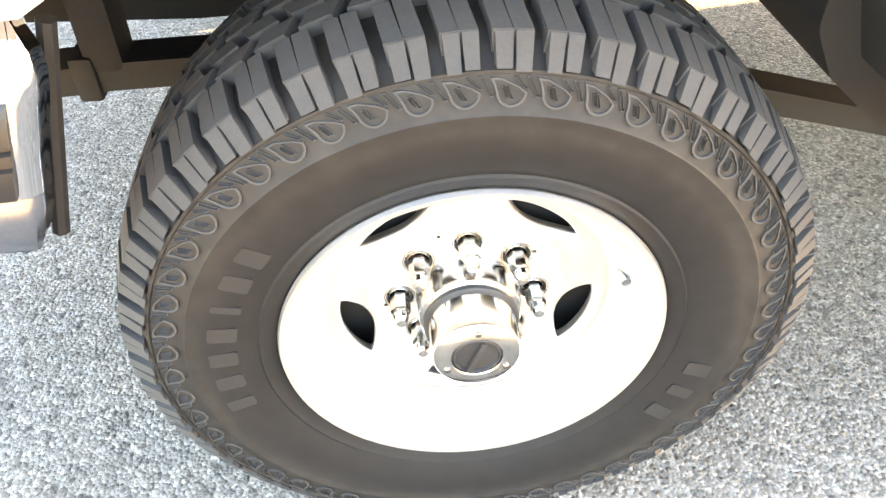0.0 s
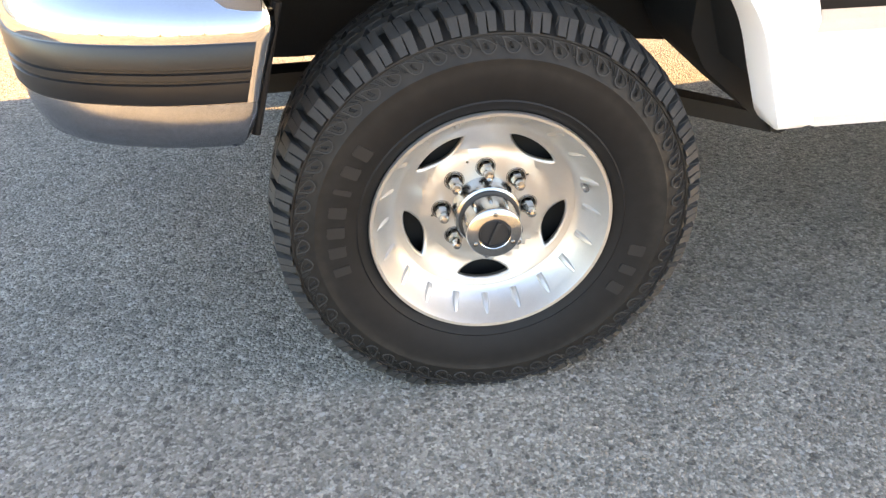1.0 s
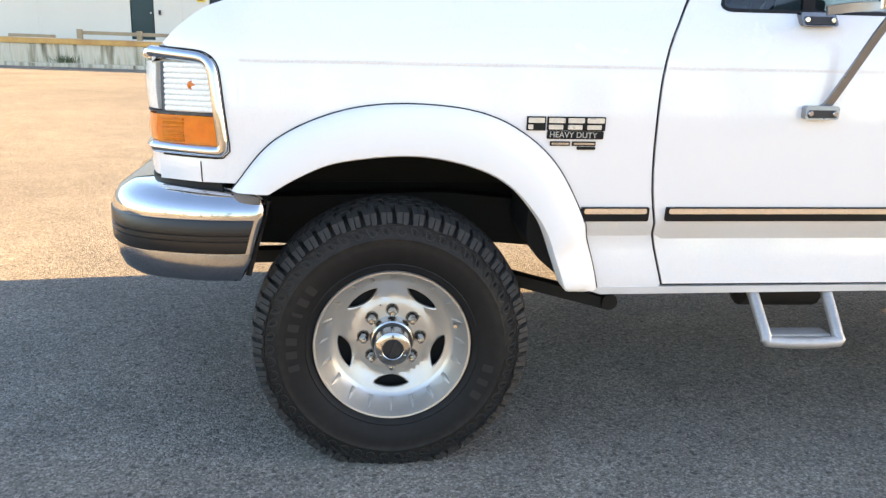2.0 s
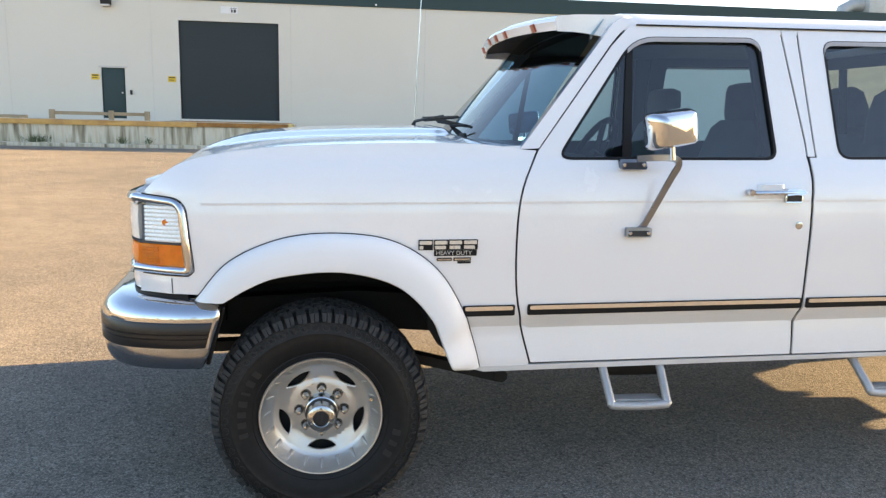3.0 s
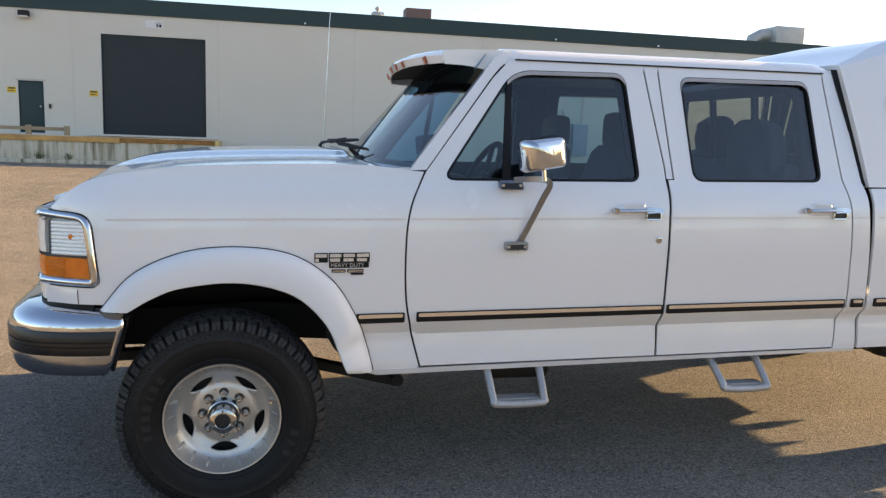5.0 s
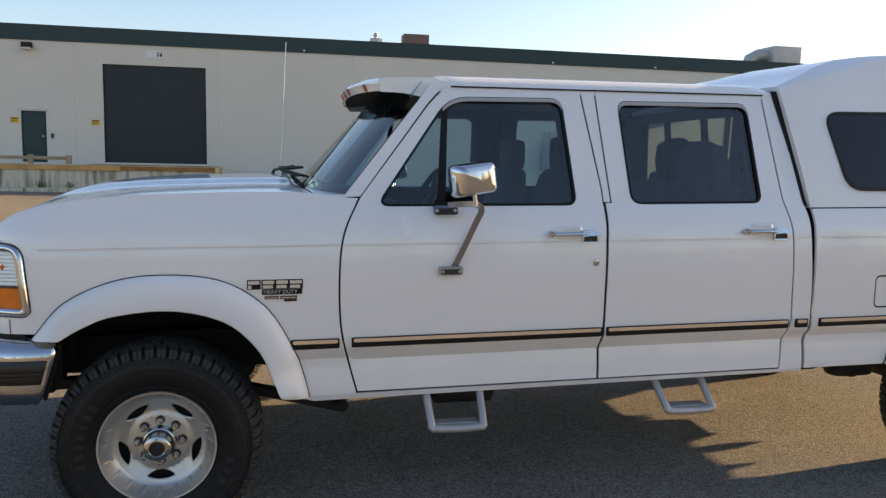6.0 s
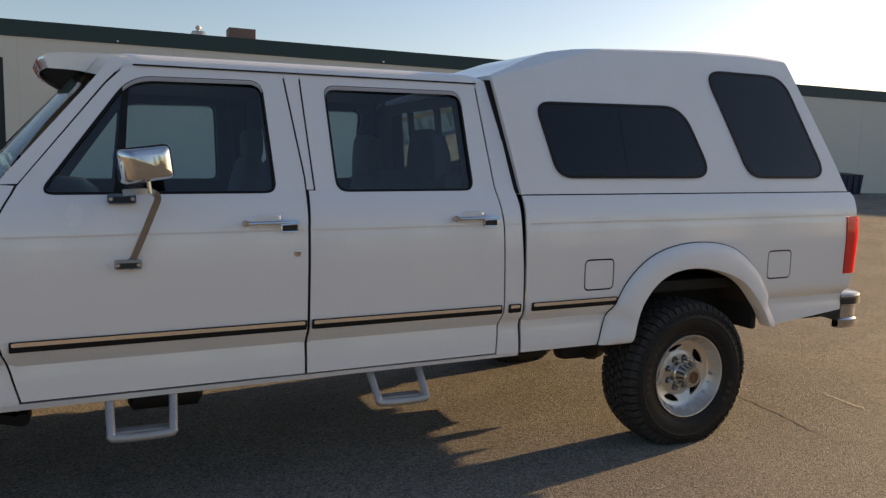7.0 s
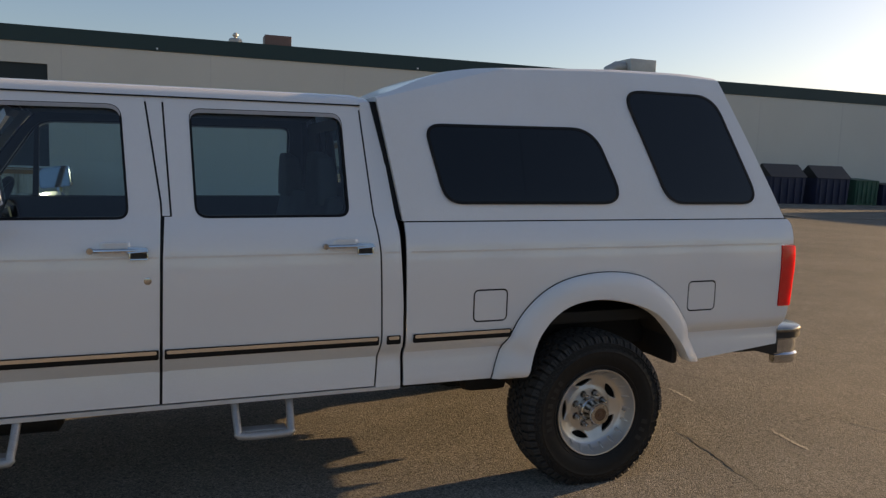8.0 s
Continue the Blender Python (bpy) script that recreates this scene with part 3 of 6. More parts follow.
def flank(far):
    """All that hangs on one flank of the truck."""
    part("fender", panel(FENDER, (), 0, 0.010, far, 0.028, 0.022), WHITE, truck)
    for outer, inner in ((ARCH_OUT, ARCH_IN), (REAR_OUT, REAR_IN)):
        bm, loops = bmesh.new(), []
        for a, b in zip(resample(outer, 56), resample(inner, 56)):
            a, b = Vector(a), Vector(b)
            row = []
            for s, o in ((0.0, -0.012), (0.0, 0.006), (0.07, 0.022), (0.20, 0.038), (0.45, 0.048), (0.85, 0.053), (0.97, 0.051), (1.0, 0.042), (1.0, -0.030), (0.9, -0.034), (0.55, 0.010)):
                q = a.lerp(b, s)
                e = min(1, max(0, (0.552 - q.y) / 0.045)) ** 2       # the foot of the flare rounds off
                y = (side(a.x, a.y) * (1 - s) + 0.004 * s) - o * (1 - 0.4 * e)
                row.append((q.x, WIDE - y if far else y, q.y + 0.020 * e * s + RAKE * q.x))
            loops.append(row)
        rings(bm, loops)
        flare = part("wheel_flare", bm, FLARE_WHITE, truck, "white moulded wheel-arch flare", 50)
        welt = bmesh.new()
        tube(welt, [at(x, z, 0.003, far) for x, z in resample(outer, 70)], 0.0035, 6)
        part("flare_welt", welt, TRIM, flare, "thin black rubber welt")
    for name, outline, win, hx, split in (("front_door", DOOR1, WIN1, 1.580, 0), ("rear_door", DOOR2, WIN2, 2.497, 1)):
        door = part(name, panel(outline, [win], 0, 0.014, far, 0.03, 0.022), WHITE, truck)
        part("window_gasket", ring(inset(win, -0.003), inset(win, 0.007), 0.001, 0.020, far), TRIM, door, "black rubber window gasket")
        pane(door, "door_window", win, far, WINDOW, -0.012, "lightly tinted side window")
        part("window_drip_trim", panel([(x, z) for x, z in zip(*drip(win))], (), 0.004, 0.008, far, 9, 9), RAIN, door, "pale trim along the window's upper edge")
        door_handle(door, hx, far)
        moulding(door, *((0.748, 1.826) if not split else (1.848, 2.742)), far)
        part("door_inner_trim", panel(inset(outline, 0.012), [inset(win, 0.004)], -0.075, 0.02, far, 0.2, 0.03), TRIM_IN, door, "grey inner door trim")
        if not split:
            bm = bmesh.new()
            lathe_at(bm, at(1.787, 1.041, 0.0, far), 0.0145, 0.0035, far)
            part("key_lock", bm, CHROME, door, "round chrome key lock")
            post = [(1.105, 1.290), (1.139, 1.290), (1.169, 1.704), (1.145, 1.704)]
            part("vent_window_post", panel(post, (), -0.004, 0.014, far, 9, 0.05), TRIM, door, "black vent-window post")
    part("door_pillar", panel(PILLAR_B, (), 0, 0.02, far, 0.1, 0.03), WHITE, truck)
    part("cab_corner", panel(CAB_REAR, (), 0, 0.02, far, 0.03, 0.022), WHITE, truck)
    for x0, x1 in ((-0.40, 0.702), (0.715, 1.828), (1.852, 2.735), (2.757, 2.832), (2.886, 4.97)):
        part("pinstripe", strip(x0, x1, 1.1290, 1.1370, 0.0022, 0.006, far), PINSTRIPE, truck, "faded tan pinstripe")
    part("drip_gap", strip(1.185, 2.690, 1.7815, 1.7875, 0.006, 0.014, far), TRIM, truck, "dark gap under the roof")
    moulding(truck, 0.508, 0.700, far), moulding(truck, 2.778, 2.842, far), moulding(truck, 2.902, 3.388, far)
    bed = part("bed_side", panel(BED, [FUEL1, FUEL2], 0, 0.014, far, 0.03, 0.022), WHITE, truck)
    for o in (FUEL1, FUEL2):
        part("fuel_door", panel(inset(o, 0.008), (), 0.0, 0.006, far, 0.06, 0.03), WHITE, bed, "rounded square fuel-filler door")
        part("fuel_door_seal", ring(inset(o, -0.001), inset(o, 0.0095), -0.0045, 0.004, far), TRIM, bed, "dark seal round the fuel door")
    # the black shell behind the door gaps; their shade is put into its colour
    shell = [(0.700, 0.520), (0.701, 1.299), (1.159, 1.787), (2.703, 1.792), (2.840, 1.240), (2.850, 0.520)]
    part("door_jamb", panel(shell, [inset(WIN1, -0.012), inset(WIN2, -0.012)], -0.008, 0.02, far, 0.2, 0.022), TRIM, truck, "black shell that gives the door gaps their shade")
    sill = panel([(0.56, 0.505), (0.575, 0.517), (2.858, 0.517), (2.858, 0.500), (0.60, 0.492)], (), 0.002, 0.05, far, 0.2, 9)
    part("rocker_sill", sill, WHITE, truck)
    # front pillar
    part("front_pillar", panel([(0.718, 1.321), (0.744, 1.321), (0.786, 1.323), (1.082, 1.710), (1.151, 1.786), (1.190, 1.797), (1.134, 1.814), (1.092, 1.787), (1.037, 1.715)], (), 0.0, 0.05, far, 0.05, 0.03), WHITE, truck)


def drip(win):
    """A thin band along the top of a window."""
    top = [p for p in win if p[1] > 1.690]
    lo = [(x, z - 0.016) for x, z in top]
    pts = top + lo[::-1]
    return [p[0] for p in pts], [p[1] for p in pts]


flank(False)
flank(True)

# ---- hood, cowl and windshield ----
def hood_z(x, y):
    u = (y - 1.0) / 0.91
    e = float(np.interp(x, [p[0] for p in HOOD_EDGE], [p[1] for p in HOOD_EDGE]))
    crown = 0.034 * (1 - u * u)
    dome = 0.018 / (1 + math.exp((abs(y - 1.0) - 0.47) / 0.018)) * min(1, max(0, (x + 0.60) / 0.25))
    return e + crown + dome


bm = bmesh.new()
rows = []
for i in range(41):
    s = i / 40
    row = []
    for j in range(61):
        y = 0.103 + (WIDE - 0.206) * j / 60
        u = (y - 1.0) / 0.9
        x = -0.634 - 0.07 * (1 - u ** 4) + s * (1.109 + 0.07 * (1 - u ** 4) + 0.12 * u * u)
        row.append((x, y, hood_z(x if x > -0.618 else -0.618, y) + min(0, (x + 0.618)) * 0.9 + RAKE * x))
    rows.append(row)
top = [[bm.verts.new(p) for p in r] for r in rows]
low = [[bm.verts.new((p[0], p[1], p[2] - 0.02)) for p in r] for r in rows]
for i in range(40):
    for j in range(60):
        bm.faces.new((top[i][j], top[i + 1][j], top[i + 1][j + 1], top[i][j + 1]))
        bm.faces.new((low[i][j], low[i][j + 1], low[i + 1][j + 1], low[i + 1][j]))
for i in range(40):
    for j, d in ((0, 1), (60, 0)):
        f = (top[i][j], low[i][j], low[i + 1][j], top[i + 1][j])
        bm.faces.new(f if d else f[::-1])
for j in range(60):
    bm.faces.new((top[0][j], top[0][j + 1], low[0][j + 1], low[0][j]))
    bm.faces.new((top[40][j], low[40][j], low[40][j + 1], top[40][j + 1]))
part("hood", bm, WHITE, truck)
seam = []
for j in range(31):
    y = 0.12 + (WIDE - 0.24) * j / 30
    x = 0.475 + 0.12 * ((y - 1.0) / 0.9) ** 2
    seam.append((x + 0.005, y, hood_z(x, y) + RAKE * x - 0.0005))
part("hood_seam", tube(bmesh.new(), seam, 0.0028, 6), TRIM, truck, "dark gap behind the hood")


def glass_base(y):
    u = (y - 1.0) / 0.91
    return 0.725 - 0.17 * (1 - u ** 4 * 0.5 - u * u * 0.5), 1.328 + 0.012 * (1 - u * u)


def glass_top(y):
    u = (y - 1.0) / 0.91
    return 1.098 - 0.113 * (1 - u * u), 1.797 + 0.023 * (1 - u * u)


bm, loops = bmesh.new(), []
for j in range(41):
    u = -1 + 2 * j / 40
    y0, y1 = 1.0 + 0.905 * u, 1.0 + 0.750 * u
    (xa, za), (xb, zb) = glass_base(y0), glass_top(y1)
    loops.append([(xa + (xb - xa) * s, y0 + (y1 - y0) * s, za + (zb - za) * s + RAKE * (xa + (xb - xa) * s)) for s in (0, 0.25, 0.5, 0.75, 1)])
rings(bm, loops, False, False)
if sum(f.normal.x for f in bm.faces) > 0:
    bmesh.ops.reverse_faces(bm, faces=bm.faces[:])
part("windshield", bm, WINDSHIELD, truck, "curved windshield with the mirrored sky's blue in its tint", 60)
bm, loops = bmesh.new(), []
for j in range(41):
    u = -1 + 2 * j / 40
    y = 1.0 + 0.90 * u
    xa, za = glass_base(y)
    xh = -0.60 + 1.075 + 0.12 * u * u
    loops.append([(xh + 0.006, y, za - 0.004 + RAKE * xa), (xa + 0.012, y, za + 0.004 + RAKE * xa), (xa + 0.012, y, za - 0.06), (xh + 0.006, y, za - 0.06)])
part("cowl", rings(bm, loops), WHITE, truck, "white vented cowl panel under the windshield", 60)

# roof
bm, loops = bmesh.new(), []
for i in range(25):
    x = 1.092 + (2.737 - 1.092) * i / 24
    row = []
    for j in range(41):
        u = -1 + 2 * j / 40
        w = 0.762 - 0.006 * (1 if i in (0, 24) else 0)
        z = 1.792 + 0.042 * (1 - abs(u) ** 16) ** 0.5 + 0.024 * (1 - u * u) - (0.015 if i in (0, 24) else 0)
        row.append((x, 1.0 + w * u, z + RAKE * x))
    row += [(p[0], p[1], p[2] - 0.03) for p in row[::-1]]
    loops.append(row)
part("roof", rings(bm, loops), WHITE, truck, "", 50)

# ---- front end ----
def sweep(path, profile, z_shear=0.0):
    """Carry a closed profile of (outwards, z) along a plan path; the path's left side is outwards."""
    loops = []
    n = len(path)
    for i, p in enumerate(path):
        a, b = Vector(path[max(0, i - 1)]), Vector(path[min(n - 1, i + 1)])
        d = (b - a).normalized()
        out = Vector((d.y, -d.x))
        near = min((Vector(p) - Vector(path[0])).length, (Vector(p) - Vector(path[-1])).length)
        w = max(0.0, 1 - near / 0.25) * z_shear
        loops.append([(p[0] + out.x * o - w * (0.80 - z), p[1] + out.y * o, z) for o, z in profile])
    return rings(bmesh.new(), loops)


half = spline([(-0.322, -0.010), (-0.332, -0.028), (-0.365, -0.037), (-0.50, -0.034), (-0.64, -0.002), (-0.735, 0.070), (-0.790, 0.200), (-0.818, 0.45), (-0.832, 0.75), (-0.835, 1.0)], 6)
BUMPER_PATH = (half + [(x, WIDE - y) for x, y in half[::-1]][1:])[::-1]
chrome_profile = [(-0.16, 0.799), (-0.066, 0.797), (-0.050, 0.792), (-0.022, 0.778), (-0.005, 0.758), (0.001, 0.738), (0.001, 0.722), (-0.004, 0.660), (-0.004, 0.632), (-0.03, 0.632), (-0.028, 0.70), (-0.045, 0.75), (-0.060, 0.775), (-0.16, 0.785)]
shelf = sweep(BUMPER_PATH, chrome_profile, 0.28)
for v in shelf.verts:                              # the top shelf narrows towards the ends
    lim = 0.030 + max(0.0, -0.47 - v.co.x) * 1.6
    if v.co.y < 1.0:
        v.co.y = min(v.co.y, lim)
    else:
        v.co.y = max(v.co.y, WIDE - lim)
bumper = part("front_bumper", shelf, CHROME, truck, "chrome front bumper with a dark rubber strip", 40)
strip_path = [p for p in BUMPER_PATH if p[0] < -0.345]
strip_profile = [(-0.006, 0.726), (0.003, 0.725), (0.006, 0.721), (0.0065, 0.690), (0.002, 0.688), (0.002, 0.684), (0.0065, 0.682), (0.0065, 0.674), (0.002, 0.672), (0.002, 0.668), (0.006, 0.666), (0.005, 0.640), (0.002, 0.635), (-0.006, 0.634)]
part("rubber_strip", sweep(strip_path, strip_profile, 0.28), GREY_STRIP, bumper, "dark ribbed rubber strip", 40)
part("lower_valance", sweep(BUMPER_PATH, [(-0.03, 0.631), (-0.005, 0.631), (-0.003, 0.616), (-0.007, 0.590), (-0.018, 0.564), (-0.034, 0.551), (-0.05, 0.554), (-0.032, 0.59)], 0.28), VALANCE, bumper, "lower bumper face, chrome darkened for the shaded ground it mirrors", 40)
for s in (0, 1):
    ends = bmesh.new()
    p = BUMPER_PATH[0] if s == 0 else BUMPER_PATH[-1]
    tube(ends, [(p[0] - 0.004 - 0.28 * (0.80 - z), p[1] + (0.017 if p[1] < 1 else -0.017), z) for z in (0.770, 0.74, 0.68, 0.61, 0.565)], 0.008, 8)
    part("bumper_end_seal", ends, TRIM, bumper, "black rubber bumper end seal")
part("bumper_bracket", boxed((-0.62, 0.50, 0.58), (-0.40, 0.62, 0.74), 0.01), CHASSIS, bumper)
part("bumper_bracket", boxed((-0.62, 1.38, 0.58), (-0.40, 1.50, 0.74), 0.01), CHASSIS, bumper)

# lamps wrap round the corner of the nose
nose = spline([(-0.455, 0.018), (-0.54, 0.050), (-0.612, 0.095), (-0.660, 0.152), (-0.687, 0.237), (-0.700, 0.36), (-0.704, 0.56)], 6)


def wrap(path, z0, z1, o0, o1, far, bulge=0.0):
    prof = [(o0, z0), (o1, z0 + 0.004), (o1 + bulge, (z0 + z1) / 2), (o1, z1 - 0.004), (o0, z1)]
    bm = raked(sweep(path[::-1], prof))
    return flip(bm) if far else bm


def lamp_edge(z):
    """The slanted rear edge of the lamp."""
    return -0.456 - (z - 0.905) * 0.095


def headlamp(far):
    front = nose[14:]
    body = part("headlamp", wrap(nose, 0.900, 1.150, -0.05, -0.022, far), LAMP, truck, "clear headlamp with an amber turn signal below")
    part("clear_lens", wrap(front, 0.998, 1.128, -0.022, -0.002, far, 0.004), LAMP, body, "clear lamp lens")
    for k in range(9):
        z = 1.0065 + 0.0138 * k
        rib = tube(bmesh.new(), [at(x, z, -0.006, far) for x in np.linspace(-0.600, lamp_edge(z) - 0.002, 6)], 0.0074, 10)
        part("lens_rib", rib, LENS_RIB, body, "pale fluted lens rib")
    bulb = bmesh.new()
    lathe_at(bulb, at(-0.525, 1.068, -0.002, far), 0.011, 0.004, far)
    part("bulb", bulb, AMBER, body, "amber bulb behind the lens")
    for k in range(6):
        z = 0.926 + 0.0108 * k
        part("signal_rib", tube(bmesh.new(), [at(x, z, -0.002, far) for x in (-0.615, -0.585, -0.553)], 0.0032, 6), AMBER, body)
    part("turn_signal", panel(rounded([(-0.63, 0.916), (lamp_edge(0.916), 0.916), (lamp_edge(0.99), 0.990), (-0.63, 0.990)], 0.006), (), 0.0, 0.02, far, 0.03, 0.03), AMBER, body, "amber turn signal lens")
    part("turn_signal", wrap(nose[13:26], 0.914, 0.992, -0.020, -0.003, far, 0.004), AMBER, body, "amber turn signal lens")
    part("lens_divider", panel([(-0.63, 0.992), (lamp_edge(0.99), 0.992), (lamp_edge(0.998), 0.998), (-0.63, 0.998)], (), 0.001, 0.02, far, 0.03, 9), TRIM_IN, body)
    part("lens_divider", wrap(nose[14:], 0.992, 0.998, -0.020, 0.0, far), TRIM_IN, body)
    part("lens_divider", panel([(-0.613, 1.000), (-0.603, 1.000), (-0.603, 1.124), (-0.613, 1.124)], (), 0.001, 0.02, far, 9, 0.03), TRIM_IN, body)
    outer = rounded([(-0.64, 0.893), (-0.432, 0.889), (-0.462, 1.146), (-0.64, 1.166)], [0, 0.022, 0.05, 0], 6)
    inner = rounded([(-0.64, 0.914), (-0.455, 0.912), (-0.479, 1.124), (-0.64, 1.132)], [0, 0.010, 0.03, 0], 6)
    mid = [((p[0] + q[0]) / 2, (p[1] + q[1]) / 2) for p, q in zip(resample(outer, 48), resample(inner, 48))]
    bez = bmesh.new()
    tube(bez, [at(x, z, -0.003, far) for x, z in mid], 0.0155, 12)
    part("lamp_bezel", bez, CHROME, body, "chrome lamp bezel", 50)
    part("bezel_gap", ring_open(mid, far), TRIM, body, "dark gap round the bezel")
    part("lamp_bezel", wrap(nose[14:], 1.128, 1.160, -0.02, 0.004, far, 0.006), CHROME, body, "chrome lamp bezel")
    part("lamp_bezel", wrap(nose[14:], 0.890, 0.914, -0.02, 0.003, far, 0.006), CHROME, body, "chrome lamp bezel")
    part("bumper_gap", wrap(nose, 0.795, 0.823, -0.06, -0.003, far), TRIM, truck, "dark gap above the bumper")
    part("valance", wrap(nose[3:], 0.820, 0.890, -0.03, -0.006, far, 0.004), WHITE, truck, "white valance under the lamp")


def ring_open(outer, far):
    wide, close = inset(outer, -0.0185), inset(outer, -0.0150)
    return panel(wide[2:-2] + close[2:-2][::-1], (), 0.002, 0.02, far, 9, 0.03)


headlamp(False)
headlamp(True)
for far in (False, True):
    part("fender_seam", panel([(-0.508, 0.822), (-0.505, 0.822), (-0.507, 0.874), (-0.510, 0.874)], (), 0.0012, 0.006, far, 9, 9), TRIM, truck, "thin dark seam under the lamp")
grille = part("grille", boxed((-0.705, 0.565, 0.92), (-0.65, 1.435, 1.13), 0.012), BLACK, truck, "black grille with bright bars")
for k in range(6):
    part("grille_bar", boxed((-0.720, 0.57, 0.935 + 0.034 * k), (-0.702, 1.43, 0.945 + 0.034 * k), 0.003), CHROME, grille)
part("grille_header", boxed((-0.715, 0.565, 1.13), (-0.62, 1.435, 1.165), 0.012), WHITE, truck, "white panel above the grille")
part("front_valance", boxed((-0.700, 0.55, 0.79), (-0.62, 1.45, 0.915), 0.012), WHITE, truck)

# ---- visor, antenna, wipers, mirrors ----
def visor_front(u):
    return 0.874 - 0.082 * (1 - u * u), 1.811 + 0.020 * (1 - u * u)


def roof_line(u):
    return 1.814 + 0.047 * (1 - u * u) ** 0.6


top, under = [], []
for j in range(33):
    u = -1 + 2 * j / 32
    y = 1.0 + 0.735 * u
    f, z = visor_front(u)
    zr = roof_line(u)
    mid = z + (zr - z) * 0.62
    top.append([(1.15, y, zr - 0.003), (1.0, y, mid + 0.003), (f + 0.022, y, z + 0.004), (f + 0.004, y, z - 0.006), (f, y, z - 0.018), (f + 0.014, y, z - 0.050), (f + 0.020, y, z - 0.050), (f + 0.024, y, z - 0.016), (1.0, y, mid - 0.008), (1.15, y, zr - 0.022)])
    under.append([(f + 0.026, y, z - 0.020), (1.0, y, mid - 0.012), (1.12, y, zr - 0.030), (1.12, y, zr - 0.040), (1.0, y, mid - 0.022), (f + 0.026, y, z - 0.030)])
visor = part("sun_visor", raked(rings(bmesh.new(), top)), WHITE, truck, "white fibreglass sun visor over the windshield", 40)
part("visor_underside", raked(rings(bmesh.new(), under)), LINER, visor, "dark visor underside", 40)
for u in (-0.725, -0.24, 0.0, 0.24, 0.725):
    f, z = visor_front(u)
    y = 1.0 + 0.735 * u
    bm = bmesh.new()
    tilt = pose(f + 0.007, y, z - 0.033, 0, 66, 0)
    box(bm, (-0.017, -0.024, -0.006), (0.017, 0.024, 0.004), 0.003)
    bmesh.ops.transform(bm, matrix=tilt, verts=bm.verts[:])
    part("marker_lamp", raked(bm), RED_OLD, visor, "faded red marker lamp")
skirt = rounded([(0.886, 1.757), (0.874, 1.810), (0.943, 1.820), (1.168, 1.824), (1.193, 1.803), (1.091, 1.735), (0.984, 1.755)], [0.004, 0.01, 0.02, 0.01, 0.01, 0.02, 0.06])
for far in (False, True):
    part("visor_side", panel(skirt, (), 0.0, 0.012, far, 9, 9, lambda x, z, o, far: (x, (1.0 + (0.738 + o) * (1 if far else -1)), z + RAKE * x)), WHITE, visor)
bm = bmesh.new()
tube(bm, [(0.474, 1.63, 1.34), (0.478, 1.63, 1.42), (0.508, 1.63, 2.15)], [0.007, 0.0026, 0.0016], 8)
part("antenna", bm, CHROME, truck, "thin whip antenna")
def wiper(pivot, elbow, tip, blade):
    """A pivot cap, a flat tapering arm and a blade on the glass."""
    bm = bmesh.new()
    tube(bm, [pivot, Vector(pivot).lerp(Vector(elbow), 0.4), elbow, tip], [0.010, 0.011, 0.008, 0.004], 8)
    arm = part("wiper", bm, TRIM, truck, "black windshield wiper")
    bm = bmesh.new()
    a, b = Vector(blade[0]), Vector(blade[1])
    up = Vector((-0.006, 0, 0.012))
    rings(bm, [[a - up, a + Vector((0.006, 0, 0)), a + up, a - Vector((0.006, 0, 0))], [b - up * 0.5, b + Vector((0.004, 0, 0)), b + up * 0.5, b - Vector((0.004, 0, 0))]])
    part("wiper_blade", bm, TRIM, arm, "black rubber wiper blade")
    cap = bmesh.new()
    tube(cap, [Vector(pivot) - Vector((0, 0, 0.03)), Vector(pivot) + Vector((0, 0, 0.014))], [0.02, 0.013], 12)
    part("wiper_pivot", cap, BLACK, arm, "black wiper pivot")


wiper((0.425, 1.26, 1.375), (0.440, 1.18, 1.415), (0.535, 0.86, 1.445), ((0.47, 1.10, 1.425), (0.575, 0.66, 1.440)))
wiper((0.560, 0.43, 1.362), (0.520, 0.50, 1.402), (0.570, 0.42, 1.408), ((0.475, 0.62, 1.424), (0.590, 0.40, 1.402)))


